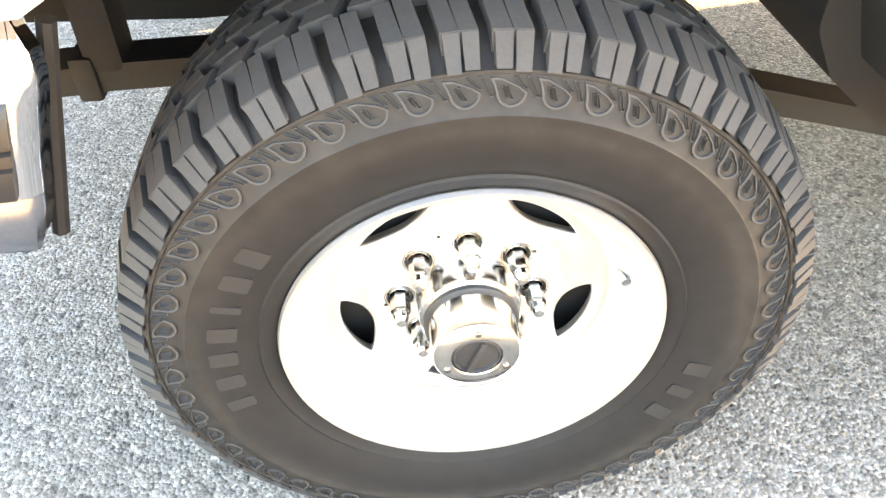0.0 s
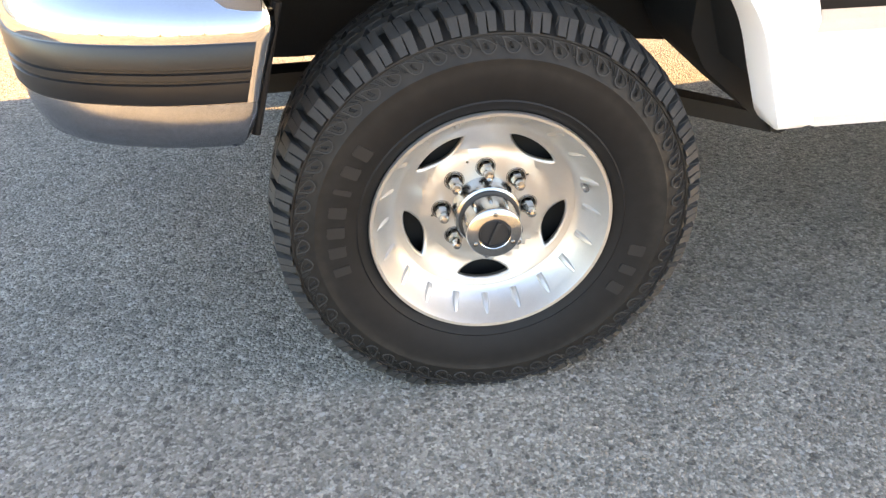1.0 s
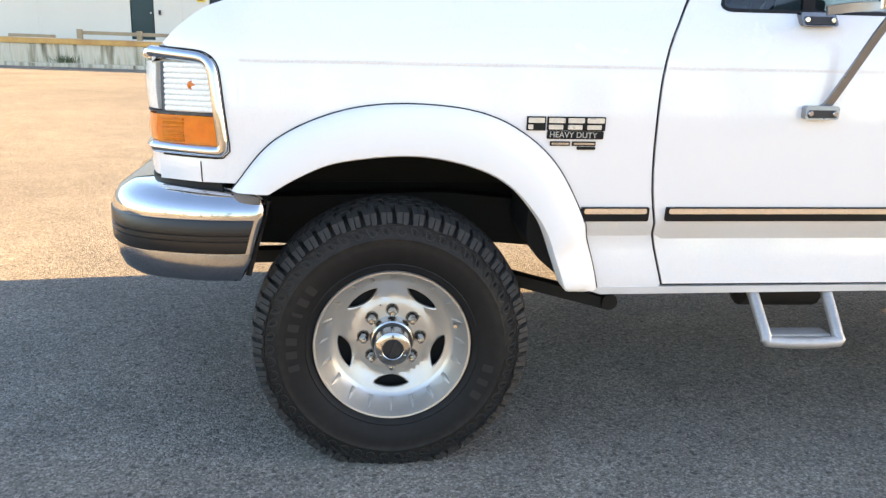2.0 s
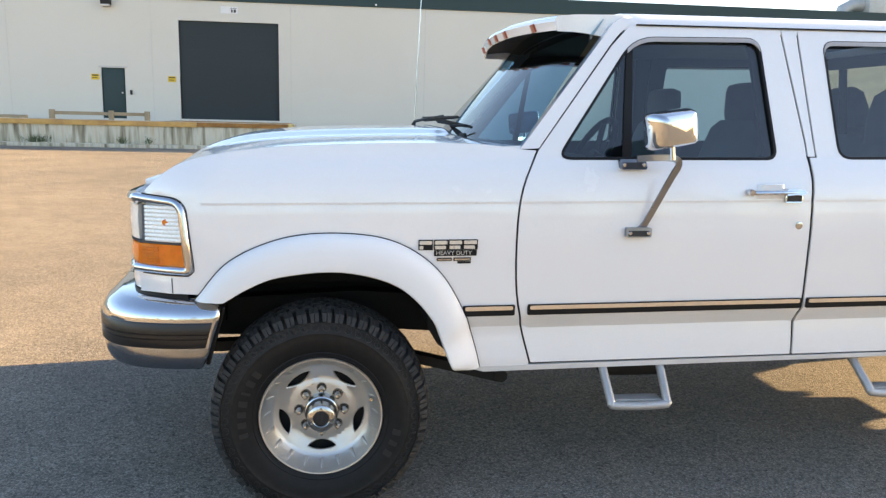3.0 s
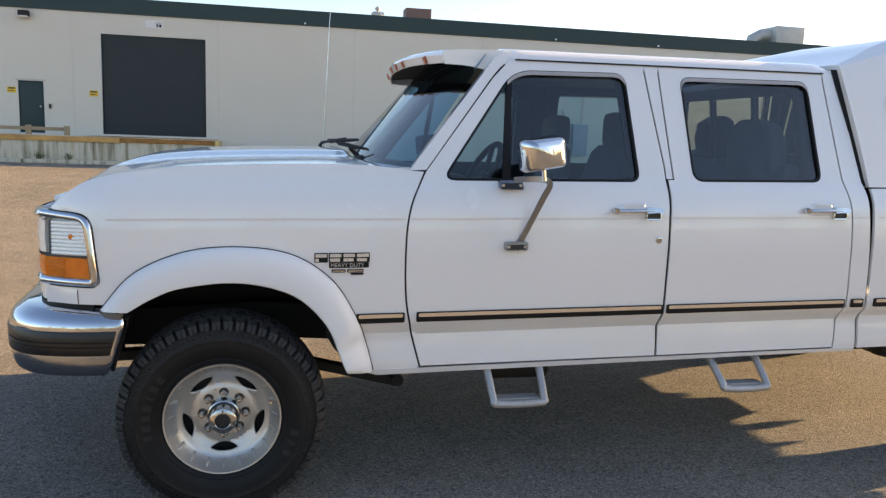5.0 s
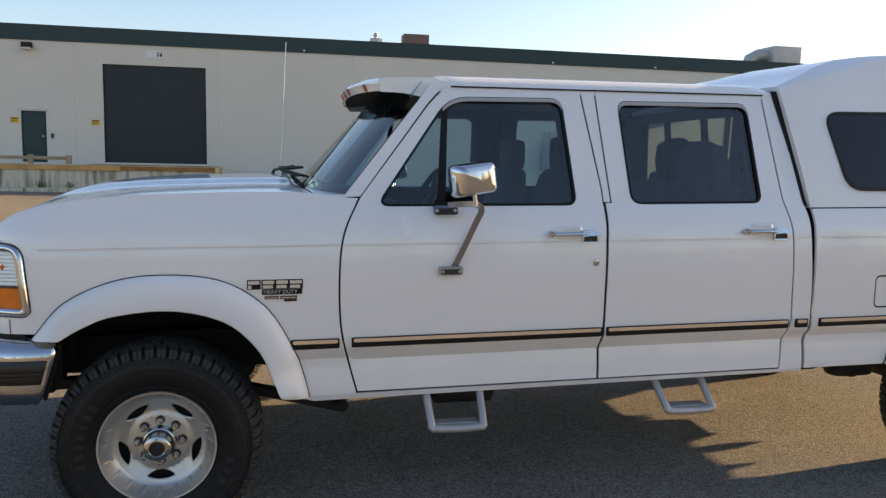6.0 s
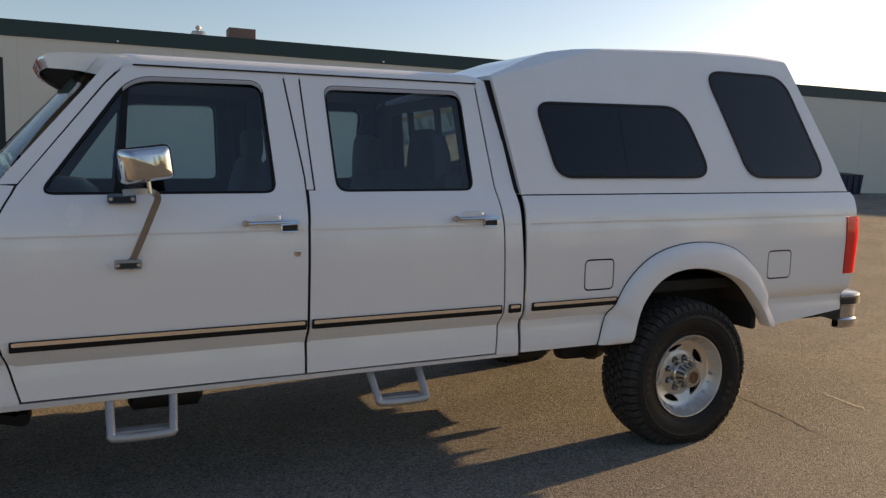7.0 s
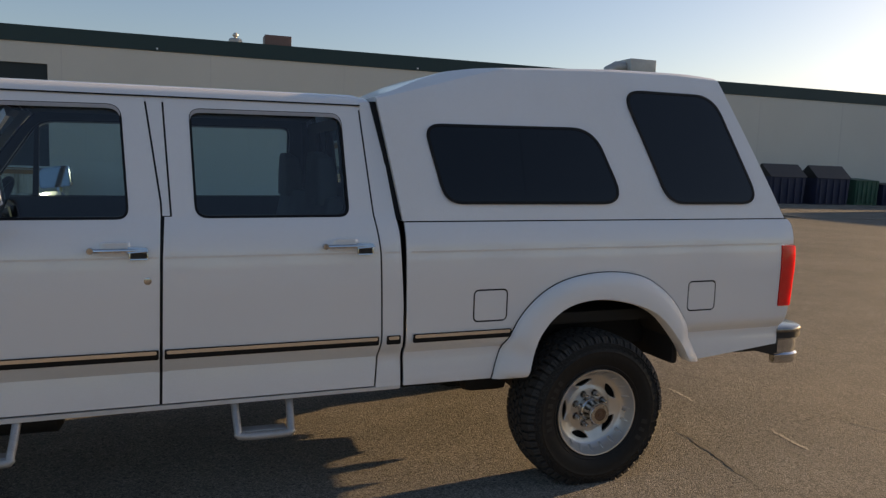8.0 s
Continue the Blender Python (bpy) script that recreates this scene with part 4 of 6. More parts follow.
def mirror(far):
    arm = bmesh.new()
    y = lambda v: WIDE - v if far else v
    pts = [(1.135, y(0.015), 1.306), (1.180, y(-0.045), 1.314), (1.232, y(-0.085), 1.314), (1.252, y(-0.080), 1.292), (1.235, y(-0.060), 1.24), (1.172, y(-0.012), 1.075), (1.155, y(-0.004), 1.050)]
    pts = spline(pts, 4)
    flat = []
    for k, p in enumerate(pts):
        d = Vector(pts[min(k + 1, len(pts) - 1)]) - Vector(pts[max(k - 1, 0)])
        w = Vector((-d.z, 0, d.x)).normalized() * 0.0125
        flat.append([Vector(p) + w + Vector((0, 0.0025, 0)), Vector(p) + w * 0.9 - Vector((0, 0.0035, 0)), Vector(p) - w * 0.9 - Vector((0, 0.0035, 0)), Vector(p) - w + Vector((0, 0.0025, 0))])
    rings(arm, flat)
    bmesh.ops.recalc_face_normals(arm, faces=arm.faces[:])
    m = part("door_mirror", arm, STAINLESS, truck, "chrome towing mirror on a strap bracket, folded against the door")
    tilt = pose(1.214, -0.085, 1.415, 0, -7, 14)
    sh = bmesh.new()
    loops = []
    for d, s in ((0.035, 1.0), (0.03, 1.03), (0.0, 1.02), (-0.030, 0.93), (-0.046, 0.80), (-0.052, 0.55)):
        o = rounded([(-0.094 * s, -0.064 * s), (0.094 * s, -0.061 * s), (0.091 * s, 0.066 * s), (-0.091 * s, 0.061 * s)], 0.024 * s, 4)
        loops.append([tilt @ Vector((a, d, b)) for a, b in o])
    rings(sh, loops)
    if far:
        flip(sh)
    part("mirror_shell", sh, CHROME, m, "rounded chrome mirror shell", 40)
    gl = bmesh.new()
    rings(gl, [[tilt @ Vector((a, d, b)) for a, b in rounded([(-0.085, -0.054), (0.085, -0.054), (0.085, 0.055), (-0.085, 0.055)], 0.02, 4)] for d in (0.034, 0.039)])
    if far:
        flip(gl)
    part("mirror_glass", gl, MIRROR, m, "mirror glass")
    for x, z, w in ((1.132, 1.268, 0.050), (1.148, 1.024, 0.048)):
        b = panel(box_outline(x - w, z - 0.018, x + w, z + 0.018, 0.009), (), 0.022, 0.024, far, 9, 9)
        br = part("mirror_bracket", b, DARKCHROME if z > 1.2 else STAINLESS, m, "weathered chrome mirror bracket")
        # a flat black plate paints the dark inside of the bracket
        slot = panel(box_outline(x - w + 0.007, z - 0.014, x + w - 0.007, z + 0.007, 0.005), (), 0.0232, 0.004, far, 9, 9)
        part("bracket_dark_plate", slot, BLACK, br, "black plate that stands in for the bracket's shaded recess")
        for sx in (-1, 1):
            bolt = bmesh.new()
            lathe_at(bolt, at(x + sx * (w - 0.013), z - 0.002, 0.020, far), 0.0075, 0.008, far, 10)
            part("bracket_bolt", bolt, CHROME, br)
    neck = bmesh.new()
    tube(neck, [(1.226, y(-0.085), 1.31), (1.220, y(-0.085), 1.36)], 0.009, 8)
    part("mirror_neck", neck, CHROME, m)


MIRROR = surface("mirror_silver", (0.85, 0.86, 0.87), (0.8, 0.8, 0.8), 0.02, 1, 100, 3, 0.0)
mirror(False)
mirror(True)

# ---- badge ----
CREAM = surface("cream_badge_metal", (0.72, 0.66, 0.58), (0.62, 0.55, 0.47), 0.3, 0.3, 200, 30, 0.0)
badge = part("model_badge", panel(box_outline(0.398, 0.945, 0.552, 0.966, 0.004), (), 0.004, 0.004, False, 9, 9), TRIM, truck, "dark grey model badge of raised shapes")


def bar(x0, x1, z0, z1, material, out=0.007):
    part("badge_bar", panel(box_outline(x0, z0, x1, z1, 0.002), (), out, 0.005, False, 9, 9), material, badge)


for x0, x1 in ((0.345, 0.390), (0.400, 0.446), (0.452, 0.498), (0.504, 0.552)):
    bar(x0 - 0.003, x1 + 0.003, 0.967, 1.004, TRIM, 0.004)
    bar(x0 + 0.001, x1 - 0.001, 0.9875, 1.0005, CREAM)
    bar(x0 + 0.001, x0 + (0.014 if x0 < 0.4 else 0.040), 0.9705, 0.9825, CREAM)
for x0, x1 in ((0.408, 0.462), (0.468, 0.532)):
    bar(x0, x1, 0.927, 0.939, TRIM, 0.004)
    bar(x0 + 0.003, x1 - 0.003, 0.930, 0.936, CHROME)
bar(0.482, 0.532, 0.917, 0.925, TRIM, 0.004)
txt = bpy.data.curves.new("badge_words", "FONT")
txt.body, txt.size, txt.extrude = "HEAVY DUTY", 0.0215, 0.0008
tmp = new("tmp_words", txt)
bpy.context.view_layer.update()
words = bpy.data.meshes.new_from_object(tmp.evaluated_get(bpy.context.evaluated_depsgraph_get()))
bpy.data.objects.remove(tmp)
words.materials.clear()
words.materials.append(GALV)
wo = new("badge_words", words)
wo.parent = badge
wo.matrix_local = pose(0.404, -0.0055, 0.949 + RAKE * 0.475, 90, 0, 0)

# ---- canopy, bed ----
def canopy_side(z):
    """How far in the canopy's flank lies."""
    return float(np.interp(z, [1.25, 1.29, 1.40, 1.70, 1.80, 2.10], [0.044, 0.066, 0.095, 0.185, 0.215, 0.305]))


def canopy_at(x, z, out, far):
    y = canopy_side(z) - out
    return (x, WIDE - y if far else y, z + RAKE * x)


def canopy_top(x):
    return float(np.interp(x, [2.70, 2.836, 3.07, 3.33, 3.45, 4.05, 4.45, 4.70, 5.2], [1.790, 1.820, 1.885, 1.958, 1.986, 2.010, 2.014, 2.000, 1.99]))


def canopy_crown(x):
    return float(np.interp(x, [2.72, 2.80, 2.92, 3.05, 3.18, 3.32, 3.70, 4.10, 4.55, 4.70, 5.2], [1.806, 1.830, 1.877, 1.934, 1.978, 1.997, 2.019, 2.038, 2.040, 2.026, 2.02]))


def crisp(loops):
    """Double the end loops a few millimetres in, so that the ends keep a sharp edge."""
    a = [tuple(Vector(p).lerp(Vector(q), 0.10)) for p, q in zip(loops[0], loops[1])]
    b = [tuple(Vector(p).lerp(Vector(q), 0.10)) for p, q in zip(loops[-1], loops[-2])]
    return [loops[0], a] + loops[1:-1] + [b, loops[-1]]


bm, loops = bmesh.new(), []
for i in range(49):
    u = i / 48
    row = []
    xt = 2.80 + 1.90 * u
    zs, zc = canopy_top(xt), max(canopy_crown(xt), canopy_top(xt) + 0.012)
    flanks = [(0.058, 1.268)]
    for k in range(1, 9):
        z = 1.268 + (zs - 1.268) * k / 8
        flanks.append((canopy_side(z) - 0.002 + 0.006 * math.sin(math.pi * k / 8) * -1, z))
    ye = flanks[-1][0]
    dz = zc - zs
    flanks += [(ye + 0.006, zs + 0.009), (ye + 0.7 * dz, zs + 0.5 * dz + 0.004), (ye + 1.4 * dz, zs + 0.94 * dz), (ye + 1.4 * dz + 0.05, zs + 0.985 * dz), (0.52, zc), (1.0, zc + 0.012)]
    full = flanks + [(WIDE - y, z) for y, z in flanks[:-1][::-1]]
    for y, z in full:
        xf, xr = 2.857 - (z - 1.268) * 0.172, 5.040 - (z - 1.268) * 0.445
        row.append((xf + (xr - xf) * u, y, z + RAKE * (xf + (xr - xf) * u)))
    loops.append(row)
canopy = part("canopy", rings(bm, crisp(loops)), CANOPY_WHITE, truck, "white fibreglass truck canopy with dark windows", 17)
boot = [(2.735, 1.805), (2.784, 1.561), (2.826, 1.272), (2.862, 1.272), (2.811, 1.561), (2.770, 1.805)]
for far in (False, True):
    part("canopy_boot", panel(boot, (), -0.021, 0.02, far, 0.02, 0.03, canopy_at), TRIM, canopy, "black rubber boot between cab and canopy")
CW1 = rounded([(3.066, 1.347), (4.024, 1.347), (3.882, 1.718), (2.980, 1.709)], [0.085, 0.125, 0.125, 0.085], 8)
CW2 = rounded([(4.292, 1.347), (4.875, 1.347), (4.655, 1.920), (4.076, 1.925)], [0.095, 0.12, 0.12, 0.12], 8)
for far in (False, True):
    for o, slide in ((CW1, 3.48), (CW2, 0)):
        w = part("side_window", panel(inset(o, 0.008), (), 0.012, 0.008, far, 0.05, 0.04, canopy_at), DARKGLASS, canopy, "dark tinted canopy window")
        part("window_gasket", ring(inset(o, -0.004), inset(o, 0.0095), 0.014, 0.014, far, canopy_at), TRIM, canopy, "black rubber gasket")
        if slide:
            part("slider_frame", panel([(slide - 0.006, 1.36), (slide + 0.006, 1.36), (slide - 0.001, 1.70), (slide - 0.011, 1.70)], (), 0.0135, 0.006, far, 9, 0.06, canopy_at), DARKGLASS, canopy, "dark slider bar")
for far in (False, True):
    part("canopy_seal", strip(2.876, 5.056, 1.2605, 1.2690, -0.004, 0.02, far), TRIM, truck, "dark foam seal under the canopy")
    part("tail_lamp", panel(rounded([(4.987, 0.793), (5.066, 0.793), (5.084, 1.060), (5.080, 1.123), (4.995, 1.123)], 0.010), (), 0.006, 0.10, far, 9, 0.05), RED, truck, "tall red tail lamp")
part("tailgate", raked(boxed((5.040, 0.10, 0.60), (5.078, 1.90, 1.235), 0.012)), WHITE, truck)
part("bed_floor", raked(boxed((2.90, 0.10, 0.74), (5.08, 1.90, 0.80), 0.01)), CHASSIS, truck)
part("bed_front_wall", raked(boxed((2.876, 0.06, 0.52), (2.90, 1.94, 1.262), 0.004)), LINER, truck)
bm = bmesh.new()
rb_half = spline([(5.04, 0.045), (5.14, 0.032), (5.23, 0.072), (5.275, 0.20), (5.285, 0.60), (5.285, 1.0)], 5)
rb_path = rb_half + [(x, WIDE - y) for x, y in rb_half[::-1]][1:]
rb_profile = [(-0.05, 0.640), (-0.005, 0.642), (0.0, 0.625), (0.0, 0.596), (-0.014, 0.586), (-0.014, 0.512), (-0.002, 0.502), (-0.002, 0.470), (-0.014, 0.452), (-0.05, 0.452)]
rb = sweep(rb_path, rb_profile)
for v in rb.verts:                                 # only the corners reach down low
    t = min(1, max(0, (min(v.co.y, WIDE - v.co.y) - 0.12) / 0.12))
    v.co.z = max(v.co.z, 0.452 + 0.115 * t)
rear_bumper = part("rear_bumper", raked(rb), CHROME, truck, "chrome rear step bumper", 40)
part("bumper_cap", raked(sweep(rb_path, [(-0.12, 0.642), (-0.12, 0.660), (-0.010, 0.661), (0.004, 0.655), (0.009, 0.645), (0.006, 0.632), (-0.004, 0.640)])), DARKCHROME, rear_bumper, "worn dark-chrome cap on the bumper's top edge", 40)
part("bumper_pad", raked(sweep(rb_path, [(-0.01, 0.596), (0.0045, 0.598), (0.0055, 0.631), (-0.01, 0.633)])), BLACK, rear_bumper, "black rubber band under the cap", 40)
gusset = lambda x, z, o, far: (x, (WIDE - 0.075 - o) if far else 0.075 + o, z + RAKE * x)
for far in (False, True):
    part("bumper_gusset", panel([(4.87, 0.545), (5.06, 0.585), (5.115, 0.585), (5.115, 0.478)], (), 0.0, 0.02, far, 9, 9, gusset), CHASSIS, rear_bumper, "dark triangular bumper gusset")
part("bumper_bracket", raked(boxed((4.80, 0.09, 0.52), (5.05, 0.14, 0.62), 0.01)), CHASSIS, rear_bumper)

# added tabs and a bar, shaped to cast the toothed shadow under the truck
for y, z, w in ((0.526, 0.531, 0.030), (0.662, 0.509, 0.045), (0.891, 0.461, 0.050), (1.075, 0.504, 0.085), (1.26, 0.540, 0.070), (1.506, 0.588, 0.050)):
    bm = bmesh.new()
    rings(bm, [[(5.17 + a, y + b * w * s, zz) for a, b in ((-0.012, -1), (0.012, -1), (0.012, 1), (-0.012, 1))] for s, zz in ((1.0, 0.665), (0.8, z + 0.05), (0.35, z + 0.018), (0.12, z))])
    part("shadow_tab", bm, CHASSIS, rear_bumper, "dark tapered tab added to cast a tooth of the shadow")
part("shadow_bar", boxed((5.135, 0.60, 0.558), (5.205, 1.33, 0.66), 0.012), CHASSIS, rear_bumper, "dark bar added to fill the shadow between the tabs")

# ---- steps, chassis ----
for x0, x1, z, far in ((1.082, 1.292, 0.388, False), (2.140, 2.348, 0.412, False), (1.082, 1.292, 0.388, True), (2.140, 2.348, 0.412, True)):
    y = (lambda v: WIDE - v) if far else (lambda v: v)
    bm = bmesh.new()
    sx, sr = -0.016, 0.012
    pts = [(x0 + sx, y(0.22), 0.535), (x0 + sx, y(0.10), 0.530), (x0 + sx + 0.004, y(0.075), 0.515), (x0 - 0.006, y(-0.03), z + 0.022), (x0 + 0.012, y(-0.046), z), (x1 - 0.012, y(-0.046), z), (x1 + 0.004, y(-0.03), z + 0.022), (x1 + sr, y(0.075), 0.515), (x1 + sr, y(0.10), 0.530), (x1 + sr, y(0.22), 0.535)]
    tube(bm, [tuple(p) for p in spline(pts, 4)], 0.0165, 12)
    st = part("side_step", bm, STEP_ALU, truck, "bent aluminium tube side step", 50)
    bm = bmesh.new()
    box(bm, (x0 + 0.006, min(y(-0.03), y(0.03)), z + 0.006), (x1 - 0.012, max(y(-0.03), y(0.03)), z + 0.016), 0.003)
    part("step_tread", bm, STEP_ALU, st, "flat ribbed step tread")
for y in (0.58, 1.42):
    bm = bmesh.new()
    rings(bm, [[(x, y + a, z + b) for a, b in ((-0.04, -0.08), (0.04, -0.08), (0.04, 0.08), (-0.04, 0.08))] for x, z in ((-0.60, 0.60), (-0.35, 0.595), (0.15, 0.62), (0.75, 0.58), (3.20, 0.60), (3.60, 0.72), (4.20, 0.72), (4.60, 0.64), (5.10, 0.62))])
    part("frame_rail", bm, CHASSIS, truck, "dark steel frame rail")
    bm = bmesh.new()
    rings(bm, [[(x, y + a - (0.16 if y < 1 else -0.16), z + b) for a, b in ((-0.032, -0.02), (0.032, -0.02), (0.032, 0.02), (-0.032, 0.02))] for x, z in ((-0.66, 0.49), (-0.45, 0.508), (-0.25, 0.515), (0.0, 0.50), (0.35, 0.450), (0.58, 0.392), (0.735, 0.352))])
    spring = part("leaf_spring", bm, CHASSIS, truck, "dark front leaf spring")
    ys = y - 0.16 if y < 1 else y + 0.16
    eye = tube(bmesh.new(), [(0.745, ys - 0.045, 0.362), (0.745, ys + 0.045, 0.362)], 0.027, 14)
    part("spring_eye", eye, CHASSIS, spring, "round rubber-bushed spring eye")
    part("spring_shackle", boxed((0.70, ys - 0.05, 0.40), (0.765, ys + 0.05, 0.56), 0.012), CHASSIS, spring, "dark steel shackle")
    for cx, cz in ((-0.48, 0.508),):
        part("spring_clamp", boxed((cx - 0.016, ys - 0.04, cz - 0.032), (cx + 0.016, ys + 0.04, cz + 0.032), 0.006), CHASSIS, spring)
    bm = bmesh.new()
    rings(bm, [[(x, y + a - 0.06, z + b) for a, b in ((-0.032, -0.03), (0.032, -0.03), (0.032, 0.03), (-0.032, 0.03))] for x, z in ((3.15, 0.56), (3.5, 0.48), (3.9, 0.46), (4.3, 0.50), (4.75, 0.60))])
    part("leaf_spring", bm, CHASSIS, truck, "dark rear leaf spring")
for x in (0.0, WHEELBASE):
    bm = bmesh.new()
    tube(bm, [(x, 0.30, HUB_Z), (x, 0.80, HUB_Z), (x, 0.88, HUB_Z), (x, 1.12, HUB_Z), (x, 1.20, HUB_Z), (x, 1.70, HUB_Z)], [0.05, 0.05, 0.13, 0.13, 0.05, 0.05], 14)
    part("axle", bm, CHASSIS, truck, "dark axle with a round differential")
part("gearbox", boxed((0.55, 0.80, 0.42), (1.60, 1.20, 0.75), 0.06), CHASSIS, truck)
part("engine_block", boxed((-0.45, 0.70, 0.55), (0.60, 1.30, 1.10), 0.05), CHASSIS, truck)
part("cab_floor", raked(boxed((0.66, 0.06, 0.50), (2.84, 1.94, 0.56), 0.01)), CHASSIS, truck)
part("fuel_tank", boxed((2.40, 0.30, 0.44), (3.24, 0.50, 0.68), 0.09), CHASSIS, truck, "dark fuel tank")
part("spring_hanger", boxed((3.29, 0.32, 0.40), (3.54, 0.44, 0.62), 0.05), CHASSIS, truck, "dark rear spring hanger")
part("fuel_tank", boxed((4.45, 0.70, 0.62), (4.90, 1.30, 0.80), 0.05), CHASSIS, truck, "dark fuel tank")
bm = bmesh.new()
tube(bm, [(0.9, 1.25, 0.45), (2.3, 1.28, 0.45), (3.2, 1.28, 0.47), (3.7, 1.3, 0.62), (4.3, 1.62, 0.58), (4.75, 1.80, 0.50)], 0.038, 10)
part("exhaust_pipe", bm, CHASSIS, truck, "dark exhaust pipe")
bm = bmesh.new()
tube(bm, [(1.14, 0.32, 0.44), (1.16, 0.32, 0.44), (1.42, 0.32, 0.44), (1.44, 0.32, 0.44)], [0.03, 0.062, 0.062, 0.03], 14)
part("air_tank", bm, CHASSIS, truck, "dark round tank behind the step")
bm = bmesh.new()
tube(bm, [(0.9, 1.0, 0.47), (3.8, 1.0, 0.40)], 0.045, 10)
part("drive_shaft", bm, CHASSIS, truck)


def liner(inner, x_mid, far):
    """The dark tunnel over a wheel."""
    curve = [p for p in resample(inner, 40) if p[1] > 0.575]
    loops = []
    for k, (x, z) in enumerate(curve):
        q = Vector((x, z)) + (Vector((x, z)) - Vector((x_mid, 0.45))).normalized() * 0.02
        row = [(q.x, y, q.y + RAKE * q.x) for y in (0.012, 0.20, 0.45, 0.62)]
        if far:
            row = [(a, WIDE - b, c) for a, b, c in row]
        loops.append(row)
    bm = bmesh.new()
    rings(bm, loops, closed=False, caps=False)
    return part("wheel_liner", bm, LINER, truck, "black inner wheel-arch liner", 60)


for far in (False, True):
    liner(ARCH_IN, 0.07, far)
    liner(REAR_IN, 3.93, far)
    y0, y1 = (1.37, 1.40) if far else (0.60, 0.63)
    part("inner_wing", raked(boxed((-0.55, y0, 0.72), (0.50, y1, 1.12), 0.01)), LINER, truck, "black inner wing panel that keeps the wheel well dark")
    part("inner_wing", raked(boxed((3.40, y0, 0.62), (4.50, y1, 1.12), 0.01)), LINER, truck, "black inner wing panel that keeps the wheel well dark")
    y0, y1 = (WIDE - 0.455, WIDE - 0.385) if far else (0.385, 0.455)
    part("spring_hanger", boxed((-0.478, y0, 0.515), (-0.425, y1, 0.83), 0.012), CHASSIS, truck, "dark front spring hanger")
    y0, y1 = (WIDE - 0.50, WIDE - 0.17) if far else (0.17, 0.50)
    flap = panel(rounded([(0.405, 0.86), (0.485, 0.86), (0.590, 0.47), (0.575, 0.455), (0.442, 0.566), (0.405, 0.63)][::-1], 0.012, 3), (), 0.0, 0.26, far, 9, 9, lambda x, z, o, far: (x, WIDE - 0.20 + o if far else 0.20 - o, z))
    part("mud_flap", flap, LINER, truck, "black inner mud flap")
    part("mud_flap", raked(boxed((4.352, y0 - (0 if far else 0.12), 0.500), (4.392, y1 + (0.12 if far else 0), 0.86), 0.018)), LINER, truck, "black inner mud flap")
    y0, y1 = (WIDE - 0.335, WIDE - 0.315) if far else (0.315, 0.335)
    # a black sheet added behind the rear tyre in place of the arch's shade
    part("inner_wing", raked(boxed((3.42, y0, 0.56), (4.36, y1, 1.08), 0.008)), LINER, truck, "black inner wing panel that keeps the wheel well dark")
part("radiator_support", raked(boxed((-0.58, 0.12, 0.78), (-0.53, 1.88, 1.10), 0.01)), LINER, truck)
part("firewall", raked(boxed((0.60, 0.08, 0.55), (0.66, 1.92, 1.30), 0.01)), LINER, truck)

# ---- cabin ----
for y, nm in ((0.28, "driver"), (1.17, "passenger")):
    seat = part("front_seat", raked(boxed((1.30, y, 0.78), (1.76, y + 0.55, 0.95), 0.05)), CLOTH, truck, "grey cloth bucket seat")
    bm = bmesh.new()
    prof = rounded([(0.0, -0.26), (0.13, -0.22), (0.13, 0.22), (0.0, 0.26)], 0.05, 4)
    rings(bm, [[(1.68 + a * s + t, y + 0.275 + b * s, z) for a, b in prof] for s, t, z in ((0.95, 0.0, 0.90), (1.02, 0.03, 1.10), (1.0, 0.07, 1.30), (0.85, 0.10, 1.42), (0.60, 0.115, 1.455))])
    part("backrest", bm, CLOTH, seat)
    part("headrest", boxed((1.80, y + 0.14, 1.44), (1.90, y + 0.42, 1.62), 0.045), CLOTH, seat)
bench = part("rear_seat", raked(boxed((2.05, 0.22, 0.76), (2.52, 1.78, 0.95), 0.05)), CLOTH, truck, "grey cloth rear bench")
bm = bmesh.new()
rings(bm, [[(2.46 + a * s + t, 1.0 + b, z) for a, b in rounded([(0.0, -0.76), (0.13, -0.74), (0.13, 0.74), (0.0, 0.76)], 0.05, 4)] for s, t, z in ((1.0, 0.0, 0.90), (1.0, 0.05, 1.2), (0.8, 0.09, 1.38), (0.5, 0.10, 1.40))])
part("backrest", bm, CLOTH, bench)
for y in (0.34, 1.32):
    bm = bmesh.new()
    rings(bm, [[(2.52 + a * s, y + 0.17 + b * s, z) for a, b in rounded([(0.0, -0.20), (0.10, -0.19), (0.10, 0.19), (0.0, 0.20)], 0.04, 4)] for s, z in ((1.0, 1.36), (1.0, 1.48), (0.8, 1.58), (0.4, 1.61))])
    part("headrest", bm, CLOTH, bench)
bm = bmesh.new()
rings(bm, [[(x, y, z + RAKE * x) for x, z in ((0.70, 1.02), (0.70, 1.29), (0.78, 1.315), (0.95, 1.30), (1.03, 1.24), (1.05, 1.10), (0.98, 1.0))] for y in (0.09, 0.5, 1.0, 1.5, 1.91)])
part("dashboard", bm, TRIM_IN, truck, "grey dashboard", 40)
wheel_m = pose(1.13, 0.55, 1.275, 0, -62, 0)
bm = bmesh.new()
tube(bm, [wheel_m @ Vector((0.19 * math.cos(a), 0.19 * math.sin(a), 0)) for a in (2 * math.pi * k / 32 for k in range(33))], 0.015, 8)
sw = part("steering_wheel", bm, BLACK, truck, "black steering wheel")
bm = bmesh.new()
